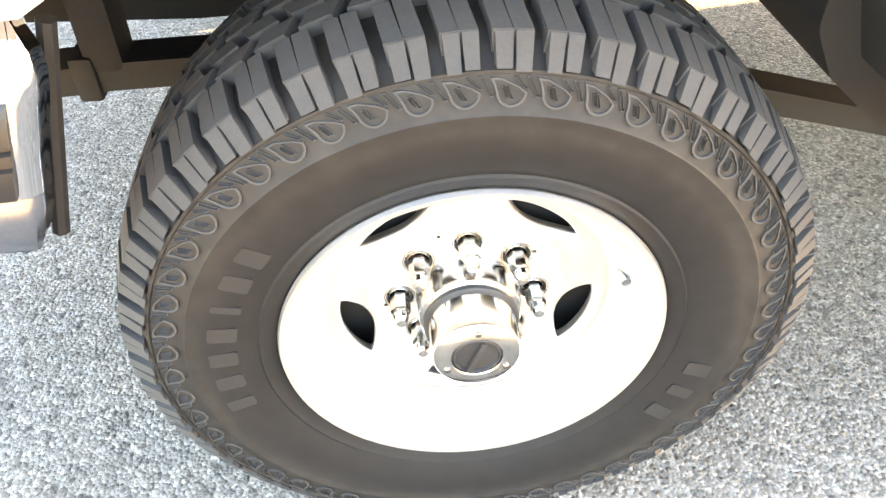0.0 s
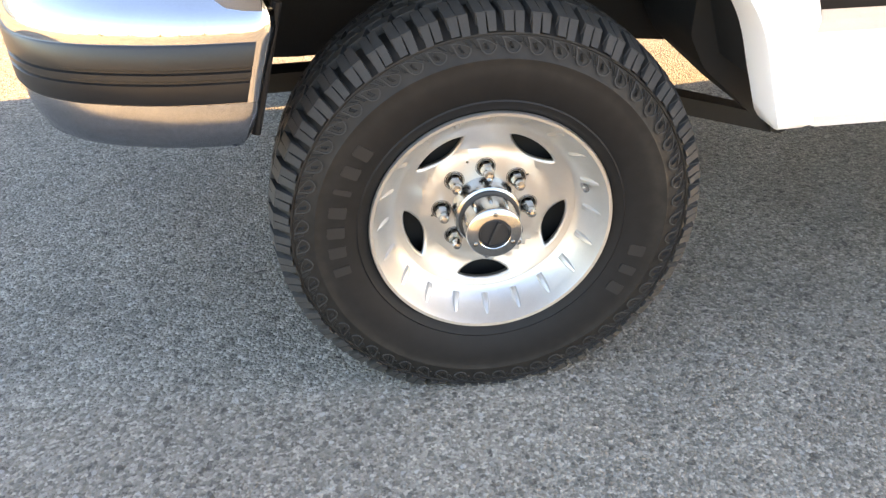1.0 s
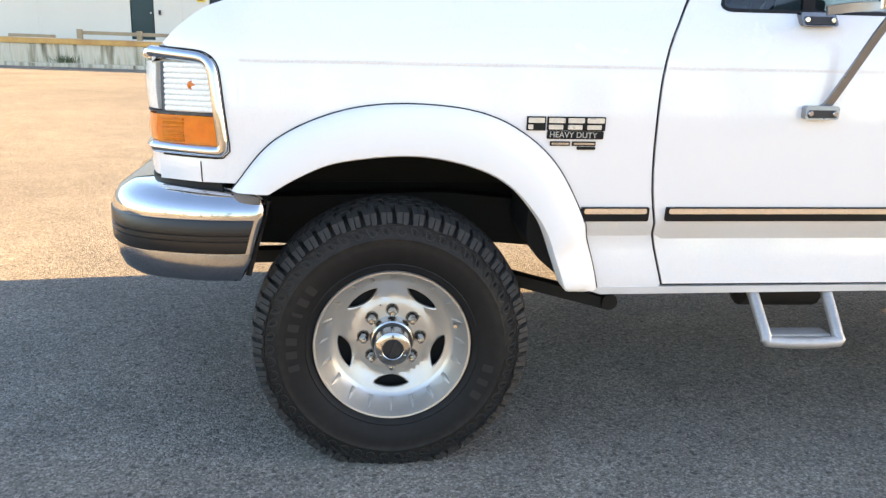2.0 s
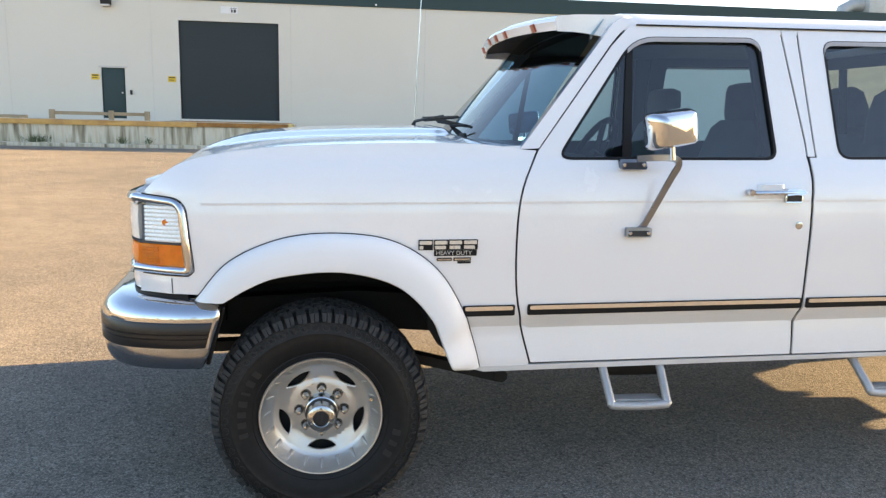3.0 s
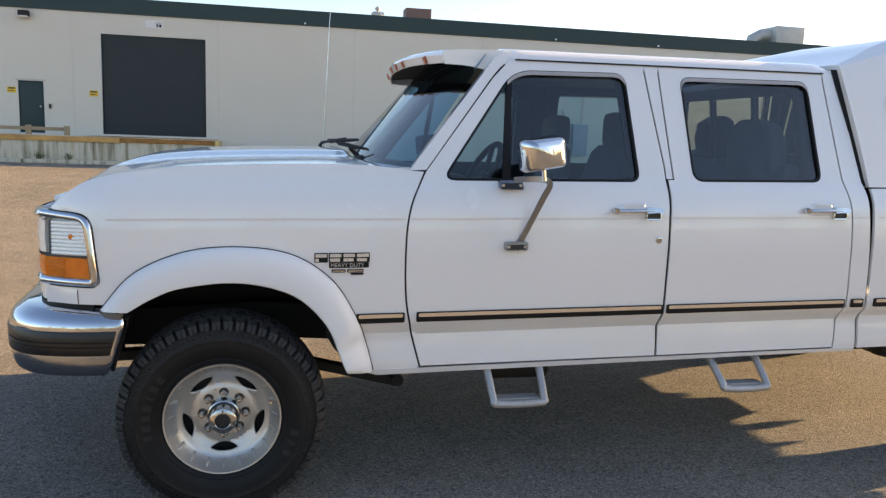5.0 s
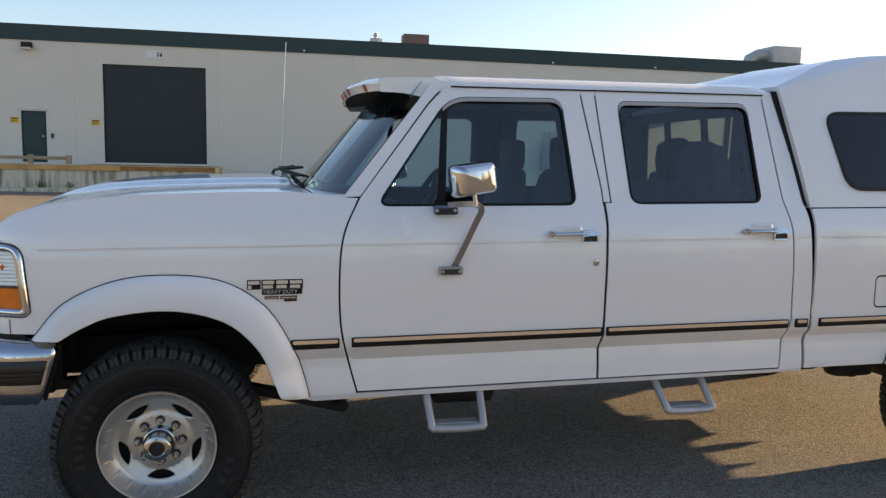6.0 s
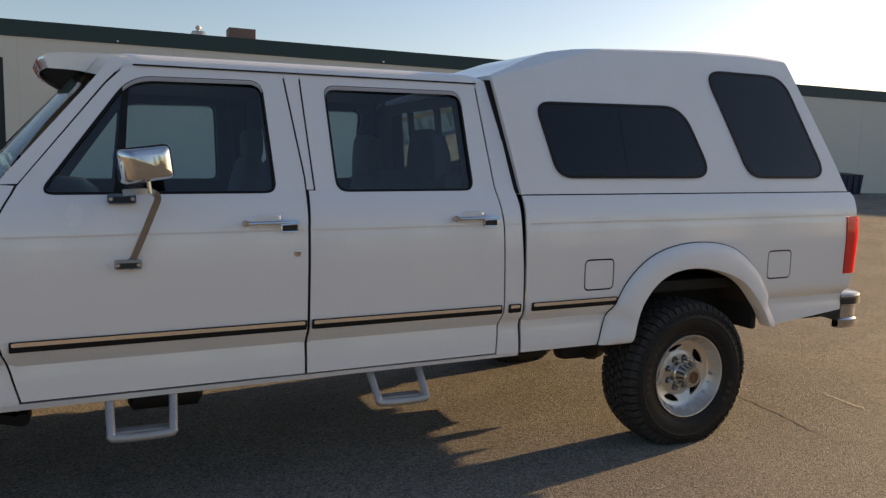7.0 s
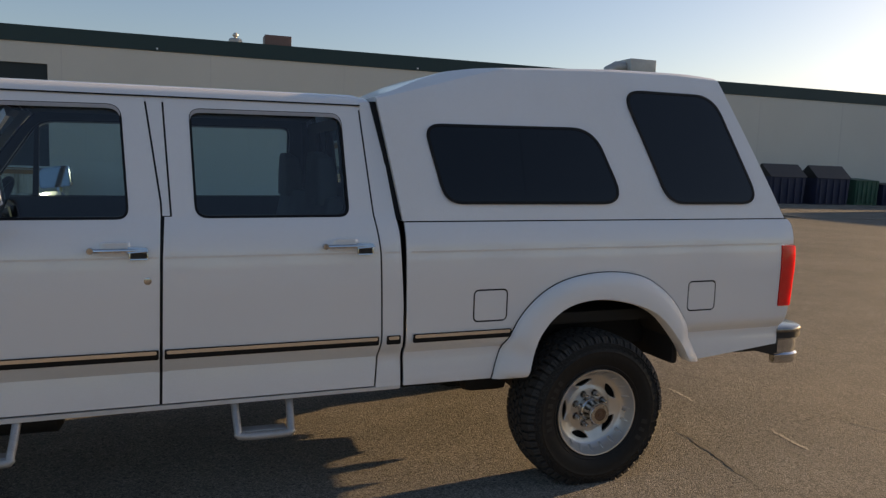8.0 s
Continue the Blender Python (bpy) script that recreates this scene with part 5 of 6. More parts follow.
for a in (0.3, 2.84, 4.71):
    tube(bm, [wheel_m @ Vector((0.18 * math.cos(a), 0.18 * math.sin(a), 0)), wheel_m @ Vector((0, 0, -0.03))], 0.013, 6)
tube(bm, [wheel_m @ Vector((0, 0, 0)), wheel_m @ Vector((0, 0, -0.22))], [0.05, 0.03], 10)
part("wheel_spokes", bm, BLACK, sw)
hl = bmesh.new()
rings(hl, [[(x, 1.0 + 0.735 * u, 1.790 + 0.03 * (1 - u * u) - d + RAKE * x) for u, d in [(-1 + 0.1 * k, 0.02) for k in range(21)] + [(1 - 0.1 * k, 0.0) for k in range(21)]] for x in (1.14, 1.9, 2.70)])
part("headliner", hl, TRIM_IN, truck, "grey headliner", 60)


def back_place(x, z, o, far):
    return (2.775 - (z - 1.268) * 0.12 - o, x, z + 0.04)


REAR_WIN = rounded([(0.42, 1.31), (1.58, 1.31), (1.52, 1.70), (0.48, 1.70)], 0.06)
part("cab_back_wall", panel(rounded([(0.10, 0.52), (1.90, 0.52), (1.92, 1.25), (1.75, 1.76), (0.25, 1.76), (0.08, 1.25)], 0.03), [REAR_WIN], 0, 0.03, False, 0.3, 0.2, back_place), TRIM_IN, truck)
part("rear_window", panel(inset(REAR_WIN, -0.004), (), -0.01, 0.0, False, 9, 9, back_place, True), WINDOW, truck, "sliding rear cab window")
for y in (0.80, 1.20):
    part("slider_bar", panel([(y - 0.015, 1.31), (y + 0.015, 1.31), (y + 0.015, 1.70), (y - 0.015, 1.70)], (), 0.004, 0.03, False, 9, 9, back_place), TRIM, truck, "black slider bar")

# ---- wheels ----
TYRE_OUT = 0.012     # how far the tyre and rim edge stand out past the hub


def polar(r, a, y):
    return (r * math.cos(a), y, r * math.sin(a))


def tyre_mesh():
    bm = bmesh.new()
    half = [(0.218, 0.110), (0.226, 0.120), (0.236, 0.124), (0.243, 0.128), (0.246, 0.1265), (0.262, 0.1335), (0.285, 0.139), (0.305, 0.1415), (0.318, 0.141), (0.320, 0.1420), (0.322, 0.1420), (0.324, 0.1405), (0.345, 0.137), (0.3585, 0.1332), (0.3600, 0.1352), (0.3630, 0.1346), (0.3645, 0.1312), (0.371, 0.1235), (0.378, 0.114), (0.385, 0.104), (0.390, 0.085), (0.394, 0.04)]
    prof = [(r, -y) for r, y in half] + [(r, y) for r, y in half[::-1]]
    lathe(bm, prof, 128)
    carcass = bm
    bm = bmesh.new()
    pitch = 2 * math.pi / 54

    def block(corners, r0, r1, taper=0.0):
        """A tread block over a four-sided patch of (angle, across)."""
        ca = sum(c[0] for c in corners) / 4
        cy = sum(c[1] for c in corners) / 4
        lo = [bm.verts.new(polar(r0(y), a, y)) for a, y in corners]
        hi = [bm.verts.new(polar(r1(y), ca + (a - ca) * (1 - taper), cy + (y - cy) * (1 - taper))) for a, y in corners]
        bm.faces.new(hi)
        for i in range(4):
            j = (i + 1) % 4
            bm.faces.new((lo[i], lo[j], hi[j], hi[i]))

    def crown(y):
        return TYRE_R - 0.006 * (abs(y) / 0.11) ** 2 - (max(0, abs(y) - 0.10) / 0.03) ** 2 * 0.014

    base = lambda y: float(np.interp(abs(y), [0.04, 0.085, 0.106, 0.118, 0.126, 0.133], [0.392, 0.387, 0.382, 0.375, 0.368, 0.355]))
    for k in range(54):
        for s in (-1, 1):
            a = pitch * (k + (0.5 if s > 0 else 0))
            w = pitch * (0.375 if k % 2 else 0.345)
            # shoulder lug: a top and a flank that runs down the side
            y0, y1, y2 = s * 0.068, s * 0.121, s * 0.1375
            sk = pitch * 0.16
            gap = pitch * 0.014
            for half_lug, low, drop in ((-1, 0.3636 if k % 2 else 0.3665, 0.0), (1, 0.3665 if k % 2 else 0.3636, 0.0004)):
                e0, e1 = (a - w, a - gap) if half_lug < 0 else (a + gap, a + w)
                bend = gap * 3.0
                block([(e0 + sk, y0), (e1 + sk, y0), (e1 + bend, y1), (e0, y1)], base, lambda y: crown(y) - drop, 0.05)
                q = [polar(crown(y1) - 0.001 - drop, e0 + 0.03 * w, y1), polar(crown(y1) - 0.001 - drop, e1 - 0.03 * w, y1), polar(low, e1 - 0.06 * w, s * 0.1385), polar(low, e0 + 0.06 * w, s * 0.1385)]
                p = [polar(0.371, e0, s * 0.110), polar(0.371, e1, s * 0.110), polar(low, e1, s * 0.127), polar(low, e0, s * 0.127)]
                vo, vi = [bm.verts.new(c) for c in q], [bm.verts.new(c) for c in p]
                bm.faces.new(vo)
                for i in range(4):
                    j = (i + 1) % 4
                    bm.faces.new((vi[i], vi[j], vo[j], vo[i]))
            # inner blocks, skewed and split by narrow slots
            for (c0, c1, off, sk2) in ((0.036, 0.062, 0.42, 0.22), (0.004, 0.030, 0.05, -0.25)):
                aa = a + pitch * off
                ww = pitch * 0.37
                block([(aa - ww, s * c0), (aa + ww, s * c0), (aa + ww + pitch * sk2, s * c1), (aa - ww + pitch * sk2, s * c1)], lambda y: 0.387, crown, 0.05)
            # raised ovals and slanted lines under each lug of the outer side
            if s < 0:
                y_at = lambda r: -(float(np.interp(r, [0.325, 0.345, 0.362], [0.1405, 0.137, 0.132])) + 0.0022)

                def raised(loop_out, loop_in):
                    n = len(loop_out)
                    vo, vi, wo, wi = ([bm.verts.new(polar(r, t, y_at(r) + d)) for r, t in lp] for lp, d in ((loop_out, 0), (loop_in, 0), (loop_out, 0.004), (loop_in, 0.004)))
                    for q in range(n):
                        p = (q + 1) % n
                        bm.faces.new((vo[q], vo[p], vi[p], vi[q]))
                        bm.faces.new((vo[p], vo[q], wo[q], wo[p]))
                        bm.faces.new((vi[q], vi[p], wi[p], wi[q]))


                def half_moon(grow, shift):
                    """A round-bottomed shield with an apex that leans round the tyre."""
                    low = [(0.3435 - 0.0135 * math.sin(math.pi * q / 9), -0.0135 * math.cos(math.pi * q / 9)) for q in range(10)]
                    return [(0.3435 + (r - 0.3435) * grow, a + (u * grow + shift) / 0.3435) for r, u in low + [(0.3500, 0.0155), (0.3565, 0.0185), (0.3560, 0.0100), (0.3490, -0.0060)]]

                def tick(r0, u0, r1, u1, wide):
                    out = [(r0, a + (u0 - wide) / 0.3435), (r0, a + (u0 + wide) / 0.3435), (r1, a + (u1 + wide) / 0.3435), (r1, a + (u1 - wide) / 0.3435)]
                    mid_r, mid_t = (r0 + r1) / 2, sum(t for _, t in out) / 4
                    raised(out, [(mid_r + (r - mid_r) * 0.9, mid_t + (t - mid_t) * 0.9) for r, t in out])

                raised(half_moon(1.0, 0.0), half_moon(0.84, 0.0))
                tick(0.3375, -0.0010, 0.3500, 0.0050, 0.0011)
                tick(0.3385, 0.0030, 0.3490, 0.0080, 0.0008)
                tick(0.3400, 0.0165, 0.3575, 0.0265, 0.0017)
                tick(0.3470, -0.0130, 0.3570, -0.0030, 0.0015)
    bmesh.ops.recalc_face_normals(bm, faces=bm.faces[:])
    for v in bm.verts[:] + carcass.verts[:]:       # the weight of the truck flattens the foot
        v.co.y -= TYRE_OUT
        away = math.hypot(v.co.x, v.co.z)
        if away > 0.23:
            k = (0.23 + (away - 0.23) * 0.966) / away
            v.co.x, v.co.z = v.co.x * k, v.co.z * k
        low = GROUND_Z - HUB_Z + 0.002
        if v.co.z < low + 0.05:
            t = min(1, (low + 0.05 - v.co.z) / 0.08)
            v.co.y *= 1 + 0.05 * t
            if v.co.z < low:
                v.co.z = low + (v.co.z - low) * 0.02
    return mesh_of("tyre", carcass, RUBBER, 34), mesh_of("tread", bm, TREAD_RUBBER, 34)


def rim_mesh():
    bm = bmesh.new()
    seg = 120
    prof = [(0.214, 0.110), (0.221, -0.122), (0.2238, -0.133), (0.2216, -0.1385), (0.2160, -0.1375), (0.2130, -0.131), (0.2085, -0.120), (0.198, -0.098), (0.184, -0.077), (0.176, -0.071), (0.172, -0.069)]
    lathe(bm, prof, seg)
    # the disc with five lens-shaped openings, dished towards the hub
    outer = [(0.174 * math.cos(2 * math.pi * i / 72), 0.174 * math.sin(2 * math.pi * i / 72)) for i in range(72)]
    bore = [(0.058 * math.cos(2 * math.pi * i / 36), 0.058 * math.sin(2 * math.pi * i / 36)) for i in range(36)]
    holes = [bore]
    for k in range(5):
        c = radians(-90 + 72 * k)
        pts = []
        for i in range(28):                            # a lens with rounded ends, flatter on its outer side
            t = 2 * math.pi * i / 28
            u, v = math.cos(t), math.sin(t)
            u = math.copysign(abs(u) ** 0.90, u)
            pts.append((0.1575 + 0.0065 * v * (v > 0) + 0.0365 * v * (v < 0) * (1 - 0.25 * u * u), c + 0.372 * u))
        holes.append([(r * math.cos(a), r * math.sin(a)) for r, a in pts])
    for k in range(8):                                 # counterbores of the lug nuts
        cx, cz = 0.0826 * math.cos(math.pi * (k / 4 + 0.5)), 0.0826 * math.sin(math.pi * (k / 4 + 0.5))
        holes.append([(cx + 0.0172 * math.cos(math.pi * i / 8), cz + 0.0172 * math.sin(math.pi * i / 8)) for i in range(16)])
    for deg in (110, 38, 187, 301):                    # small drilled holes
        cx, cz = 0.101 * math.cos(radians(deg)), 0.101 * math.sin(radians(deg))
        holes.append([(cx + 0.0026 * math.cos(math.pi * i / 4), cz + 0.0026 * math.sin(math.pi * i / 4)) for i in range(8)])

    def disc(x, z, o, far):
        r = math.hypot(x, z)
        y = float(np.interp(r, [0.055, 0.106, 0.112, 0.120, 0.128, 0.160, 0.175], [-0.054, -0.054, -0.052, -0.0475, -0.049, -0.063, -0.068]))
        return (x, y - o, z)

    lip = tube(bmesh.new(), [disc(x, z, -0.0062, False) for x, z in holes[1] + holes[1][:1]], 0.0060, 10)
    d = panel(outer, holes, 0.0, 0.022, False, 0.011, 0.011, disc)
    me = bpy.data.meshes.new("tmp")
    d.to_mesh(me)
    d.free()
    bm.from_mesh(me)
    bpy.data.meshes.remove(me)
    bmesh.ops.recalc_face_normals(bm, faces=bm.faces[:])
    return mesh_of("wheel", bm, ALU, 30), mesh_of("opening_lip", lip, ALU, 50)


def rib_mesh():
    """One short gusset on the sloping barrel, highest in its middle."""
    loops = []
    for r, y, w, h in ((0.2070, -0.1175, 0.0022, 0.0004), (0.2005, -0.1035, 0.0042, 0.0040), (0.1925, -0.090, 0.0052, 0.0054), (0.1850, -0.0785, 0.0052, 0.0030)):
        loops.append([polar(r - o * 0.75, s * w * k / r, y - o * 0.6) for s, k, o in ((-1, 1.5, -0.004), (-1, 1.2, h * 0.35), (-1, 0.7, h), (1, 0.7, h), (1, 1.2, h * 0.35), (1, 1.5, -0.004))])
    return mesh_of("rim_rib", rings(bmesh.new(), loops), ALU, 40)


def nut_mesh():
    bm = bmesh.new()
    for prof, seg in (([(0.0140, 0.012), (0.0140, -0.002), (0.0125, -0.004)], 20), ([(0.0122, -0.002), (0.0122, -0.030), (0.0100, -0.035)], 6), ([(0.0095, -0.036), (0.0092, -0.044), (0.006, -0.049), (0.0001, -0.050)], 16)):
        lathe(bm, prof, seg)
    return mesh_of("lug_nut", bm, HUB_CHROME, 30)


def hub_meshes():
    bm = bmesh.new()
    lathe(bm, [(0.063, -0.030), (0.063, -0.088), (0.061, -0.094), (0.056, -0.097), (0.0525, -0.098), (0.0525, -0.104), (0.0518, -0.107), (0.0512, -0.149), (0.0505, -0.153), (0.0480, -0.1555), (0.0310, -0.1575), (0.0295, -0.1565), (0.0290, -0.152)], 56)
    cap = mesh_of("locking_hub", bm, HUB_CHROME, 40)
    bm = bmesh.new()
    lathe(bm, [(0.0288, -0.148), (0.0285, -0.1555), (0.0265, -0.1565), (0.0250, -0.153), (0.0001, -0.153)], 32)
    box(bm, (-0.0035, -0.1590, -0.024), (0.0035, -0.152, 0.024), 0.001)
    dial = mesh_of("hub_dial", bm, BLACK, 40)
    bm = bmesh.new()
    lathe(bm, [(0.0560, -0.0965), (0.0575, -0.099), (0.0575, -0.103), (0.0550, -0.105), (0.0500, -0.105)], 48)
    oring = mesh_of("hub_seal", bm, BLACK, 40)
    bm = bmesh.new()
    lathe(bm, [(0.062, -0.030), (0.062, -0.075), (0.059, -0.083), (0.053, -0.088), (0.052, -0.145), (0.054, -0.148), (0.054, -0.157), (0.050, -0.163), (0.032, -0.164), (0.031, -0.158)], 48)
    rear = mesh_of("hub_cap", bm, HUB_CHROME, 40)
    bm = bmesh.new()
    lathe(bm, [(0.0315, -0.150), (0.031, -0.160), (0.022, -0.161), (0.020, -0.157), (0.010, -0.158), (0.008, -0.163), (0.0001, -0.163)], 32)
    end = mesh_of("axle_end", bm, RUSTY, 40)
    bm = bmesh.new()
    tube(bm, [(0, 0.01, 0), (0, -0.018, 0), (0, -0.020, 0), (0, -0.034, 0)], [0.0055, 0.005, 0.0065, 0.006], 10)
    valve = mesh_of("valve_stem", bm, CHROME, 40)
    bm = panel(box_outline(-0.0110, -0.0155, 0.0110, 0.0155, 0.004), (), 0.0016, 0.004, False, 9, 9, lambda x, z, o, far: (x, -o, z))
    letter = mesh_of("sidewall_letter", bm, LETTER, 40)
    bm = bmesh.new()
    lathe(bm, [(0.062, 0.02), (0.062, -0.040), (0.150, -0.040), (0.206, -0.034), (0.206, 0.03)], 40)
    # liner black, so the shade in the wheel's openings is part of its colour
    drum = mesh_of("brake_disc", bm, LINER, 40)
    return cap, dial, rear, end, valve, letter, drum, oring


RUSTY = surface("rusty_axle_end", (0.20, 0.11, 0.06), (0.10, 0.06, 0.04), 0.75, 0.3, 200, 30, 0.2, 0.001)
LETTER = surface("greyed_raised_rubber", (0.0095, 0.0095, 0.0095), (0.012, 0.012, 0.012), 0.55, 0, 300, 9, 0.1, 0.0005)
bm = bmesh.new()
lathe(bm, [(0.0001, 0.012), (0.0160, 0.012), (0.0172, 0.009), (0.0172, -0.0032), (0.0190, -0.0046), (0.0196, -0.0034)], 24)
# darker metal than the rim: the counterbore's shade is in its colour
RECESS = mesh_of("nut_recess", bm, DARKCHROME, 40)
(TYRE, TREAD), (RIM, LIP), NUT, RIB = tyre_mesh(), rim_mesh(), nut_mesh(), rib_mesh()
CAP, DIAL, HUBREAR, AXLE_END, VALVE, LETTER_BAR, DRUM, ORING = hub_meshes()


SCREW = mesh_of("hub_screw", lathe(bmesh.new(), [(0.0042, 0.001), (0.0042, -0.0016), (0.003, -0.0024), (0.0001, -0.0024)], 10), DARKCHROME, 40)


def sub(name, mesh, parent, m, label=""):
    ob = new(name, mesh)
    ob.parent = parent
    ob.matrix_local = m
    return tagged(ob, label)


def wheel(x, y, turn, spin, front):
    m = pose(x, y, HUB_Z, 0, 0, turn) @ pose(0, 0, 0, 0, spin, 0)
    w = sub("wheel", RIM, truck, m, "machined aluminium alloy wheel on a dusty all-terrain tyre")
    sub("tyre", TYRE, w, pose(0, 0, 0, 0, -spin, 0), "dusty black all-terrain tyre")
    tagged(sub("tread", TREAD, w, pose(0, 0, 0, 0, -spin, 0), "chunky black all-terrain tread"), kind="stuff")
    for k in range(20):
        sub("rim_rib", RIB, w, pose(0, 0, 0, 0, 18 * k, 0))
    for k in range(5):
        sub("opening_lip", LIP, w, pose(0, 0, 0, 0, 72 * k, 0))
    for k in range(8):
        a = 2 * math.pi * k / 8 + math.pi / 2
        sub("lug_nut", NUT, w, pose(0.0826 * math.cos(a), -0.049, 0.0826 * math.sin(a)))
        sub("nut_recess", RECESS, w, pose(0.0826 * math.cos(a), -0.0502, 0.0826 * math.sin(a)))
    if front:
        sub("locking_hub", CAP, w, pose(0, 0, 0), "polished locking hub")
        sub("hub_seal", ORING, w, pose(0, 0, 0), "black rubber seal ring")
        for k in range(3):
            a = radians(90 + 120 * k)
            sub("hub_screw", SCREW, w, pose(0.0395 * math.cos(a), -0.1565, 0.0395 * math.sin(a)))
        sub("hub_dial", DIAL, w, pose(0, 0, 0, 0, 20, 0), "black hub dial")
    else:
        sub("hub_cap", HUBREAR, w, pose(0, 0, 0), "polished hub cap")
        sub("axle_end", AXLE_END, w, pose(0, 0, 0), "rusty axle end")
    sub("valve_stem", VALVE, w, pose(0.181, -0.066, 0.046), "metal valve stem")
    sub("brake_disc", DRUM, w, pose(0, 0.03, 0))
    for deg, wide in [(143 + 8.2 * k, v) for k, v in enumerate((1.0, 1.0, 0.45, 1.0, 1.0, 1.0, 0.8))] + [(-31, 1.0), (-22, 0.8), (-13, 1.0)]:
        a = radians(deg)
        sub("sidewall_letter", LETTER_BAR, w, pose(0, 0, 0, 0, -spin, 0) @ pose(0.281 * math.cos(a), -0.1382 - TYRE_OUT, 0.281 * math.sin(a), 0, 90 - deg, 0) @ pose(0, 0, 0, 8, 0, 0) @ Matrix.Diagonal((wide, 0.7, 1, 1)), "worn grey raised sidewall shape")
    return w


YW = 0.148
wheel(0.0, YW, 0, 0, True)
wheel(WHEELBASE, 0.137, 0, 19, False)
wheel(0.0, WIDE - YW, 180, 30, True)
wheel(WHEELBASE, WIDE - 0.137, 180, 50, False)

# ---- the yard ----
WALL_Y, WALL_S = 30.0, -0.030


def wall_at(x, y_out, z):
    """A place on the warehouse wall: along it, in front of it, up."""
    return (x, WALL_Y + WALL_S * x - y_out, z)


def wbox(x0, x1, o0, o1, z0, z1, bevel=0.0):
    """A box set against the warehouse wall."""
    bm = boxed((x0, -o1, z0), (x1, -o0, z1), bevel)
    for v in bm.verts:
        v.co = Vector((v.co.x, WALL_Y + WALL_S * v.co.x + v.co.y, v.co.z))
    return bm


bm = bmesh.new()
rings(bm, [[(-600, -600, z), (600, -600, z), (600, 600, z), (-600, 600, z)] for z in (-0.5, GROUND_Z)])
ground = thing("ground", bm, ASPHALT, "worn grey asphalt yard with pale chippings and cracks", "asphalt", kind="structure")


def crack(way, w, material, label):
    """A ragged, tapering line on the asphalt."""
    r = random.Random(len(way) + int(abs(way[0][0]) * 100))
    pts = resample(spline(way, 8), 40)
    rows = []
    for k, (x, y) in enumerate(pts):
        t = min(1, 4 * k / 39, 4 * (39 - k) / 39) * w * r.uniform(0.35, 1.0)
        x, y = x + r.gauss(0, 0.006), y + r.gauss(0, 0.006)
        rows.append([(x - t, y, GROUND_Z + 0.003), (x + t, y, GROUND_Z + 0.003)])
    part("crack", rings(bmesh.new(), rows, False, False), material, ground, label)


TAR = surface("dark_crack_filler", (0.045, 0.040, 0.034), (0.07, 0.062, 0.05), 0.8, 0, 90, 9, 0.1)
CHALK = surface("pale_scuff", (0.36, 0.33, 0.28), (0.22, 0.20, 0.17), 0.9, 0, 120, 20, 0.1, 0.001, 0, 1.0)
for way in ([(4.84, 0.72), (4.80, 0.49), (4.77, 0.19), (4.72, -0.06), (4.70, -0.30)], [(7.55, 2.2), (7.62, 1.93), (7.69, 1.75)], [(6.4, -0.4), (6.1, 0.2), (5.95, 0.6), (5.6, 0.8)]):
    crack(way, 0.010, TAR, "dark crack in the asphalt")
for way in ([(5.41, 0.42), (5.37, 0.17), (5.37, 0.0)], [(5.33, 1.35), (5.32, 1.13), (5.30, 0.96)], [(6.9, 0.9), (6.7, 0.5), (6.72, 0.3)]):
    crack(way, 0.014, CHALK, "pale scuff on the asphalt")

# warehouse wall with its openings
BIG, SMALL = (-6.43, -2.44, 1.09, 5.03), (-9.52, -8.60, 1.05, 3.09)
bm = bmesh.new()
cuts = [(-90.0, SMALL[0], -0.1, 5.83), (SMALL[0], SMALL[1], SMALL[3], 5.83), (SMALL[0], SMALL[1], -0.1, 1.05), (SMALL[1], BIG[0], -0.1, 5.83), (BIG[0], BIG[1], BIG[3], 5.83), (BIG[0], BIG[1], -0.1, 1.09), (BIG[1], 100.0, -0.1, 5.83)]
for x0, x1, z0, z1 in cuts:
    other = wbox(x0, x1, -0.3, 0.0, z0, z1)
    me = bpy.data.meshes.new("tmp")
    other.to_mesh(me)
    other.free()
    bm.from_mesh(me)
    bpy.data.meshes.remove(me)
bmesh.ops.remove_doubles(bm, verts=bm.verts[:], dist=0.0005)
wall = thing("wall_warehouse", bm, WALL, "pale painted concrete warehouse wall with panel joints", "wall", kind="structure")
part("parapet_band", wbox(-90, 100, -0.3, 0.05, 5.832, 6.44), GREEN, wall, "dark green parapet band")
part("roof_slab", wbox(-90, 100, -40, -0.3, 5.9, 6.2), GREEN, wall, "flat roof")
for k in range(-7, 18):
    x = -7.50 + 5.55 * k
    part("panel_joint", wbox(x - 0.02, x + 0.02, 0.001, 0.006, 0.0, 5.83), JOINT, wall)
big = thing("door_1", wbox(BIG[0], BIG[1], -0.16, -0.10, BIG[2], BIG[3]), DOOR_GREEN, "dark green sectional loading door, closed", "loading door", kind="structure")
for k in range(7):
    z = BIG[2] + 0.01 + 0.56 * k
    part("door_panel", wbox(BIG[0] + 0.03, BIG[1] - 0.03, -0.10, -0.085, z, z + 0.558), DOOR_GREEN, big)
small = thing("door_2", wbox(SMALL[0], SMALL[1], -0.10, -0.05, SMALL[2], SMALL[3]), GREEN, "dark green steel personnel door, closed", "door", kind="structure")
part("door_leaf", wbox(SMALL[0] + 0.05, SMALL[1] - 0.05, -0.05, -0.035, SMALL[2] + 0.02, SMALL[3] - 0.05, 0.004), GREEN, small)
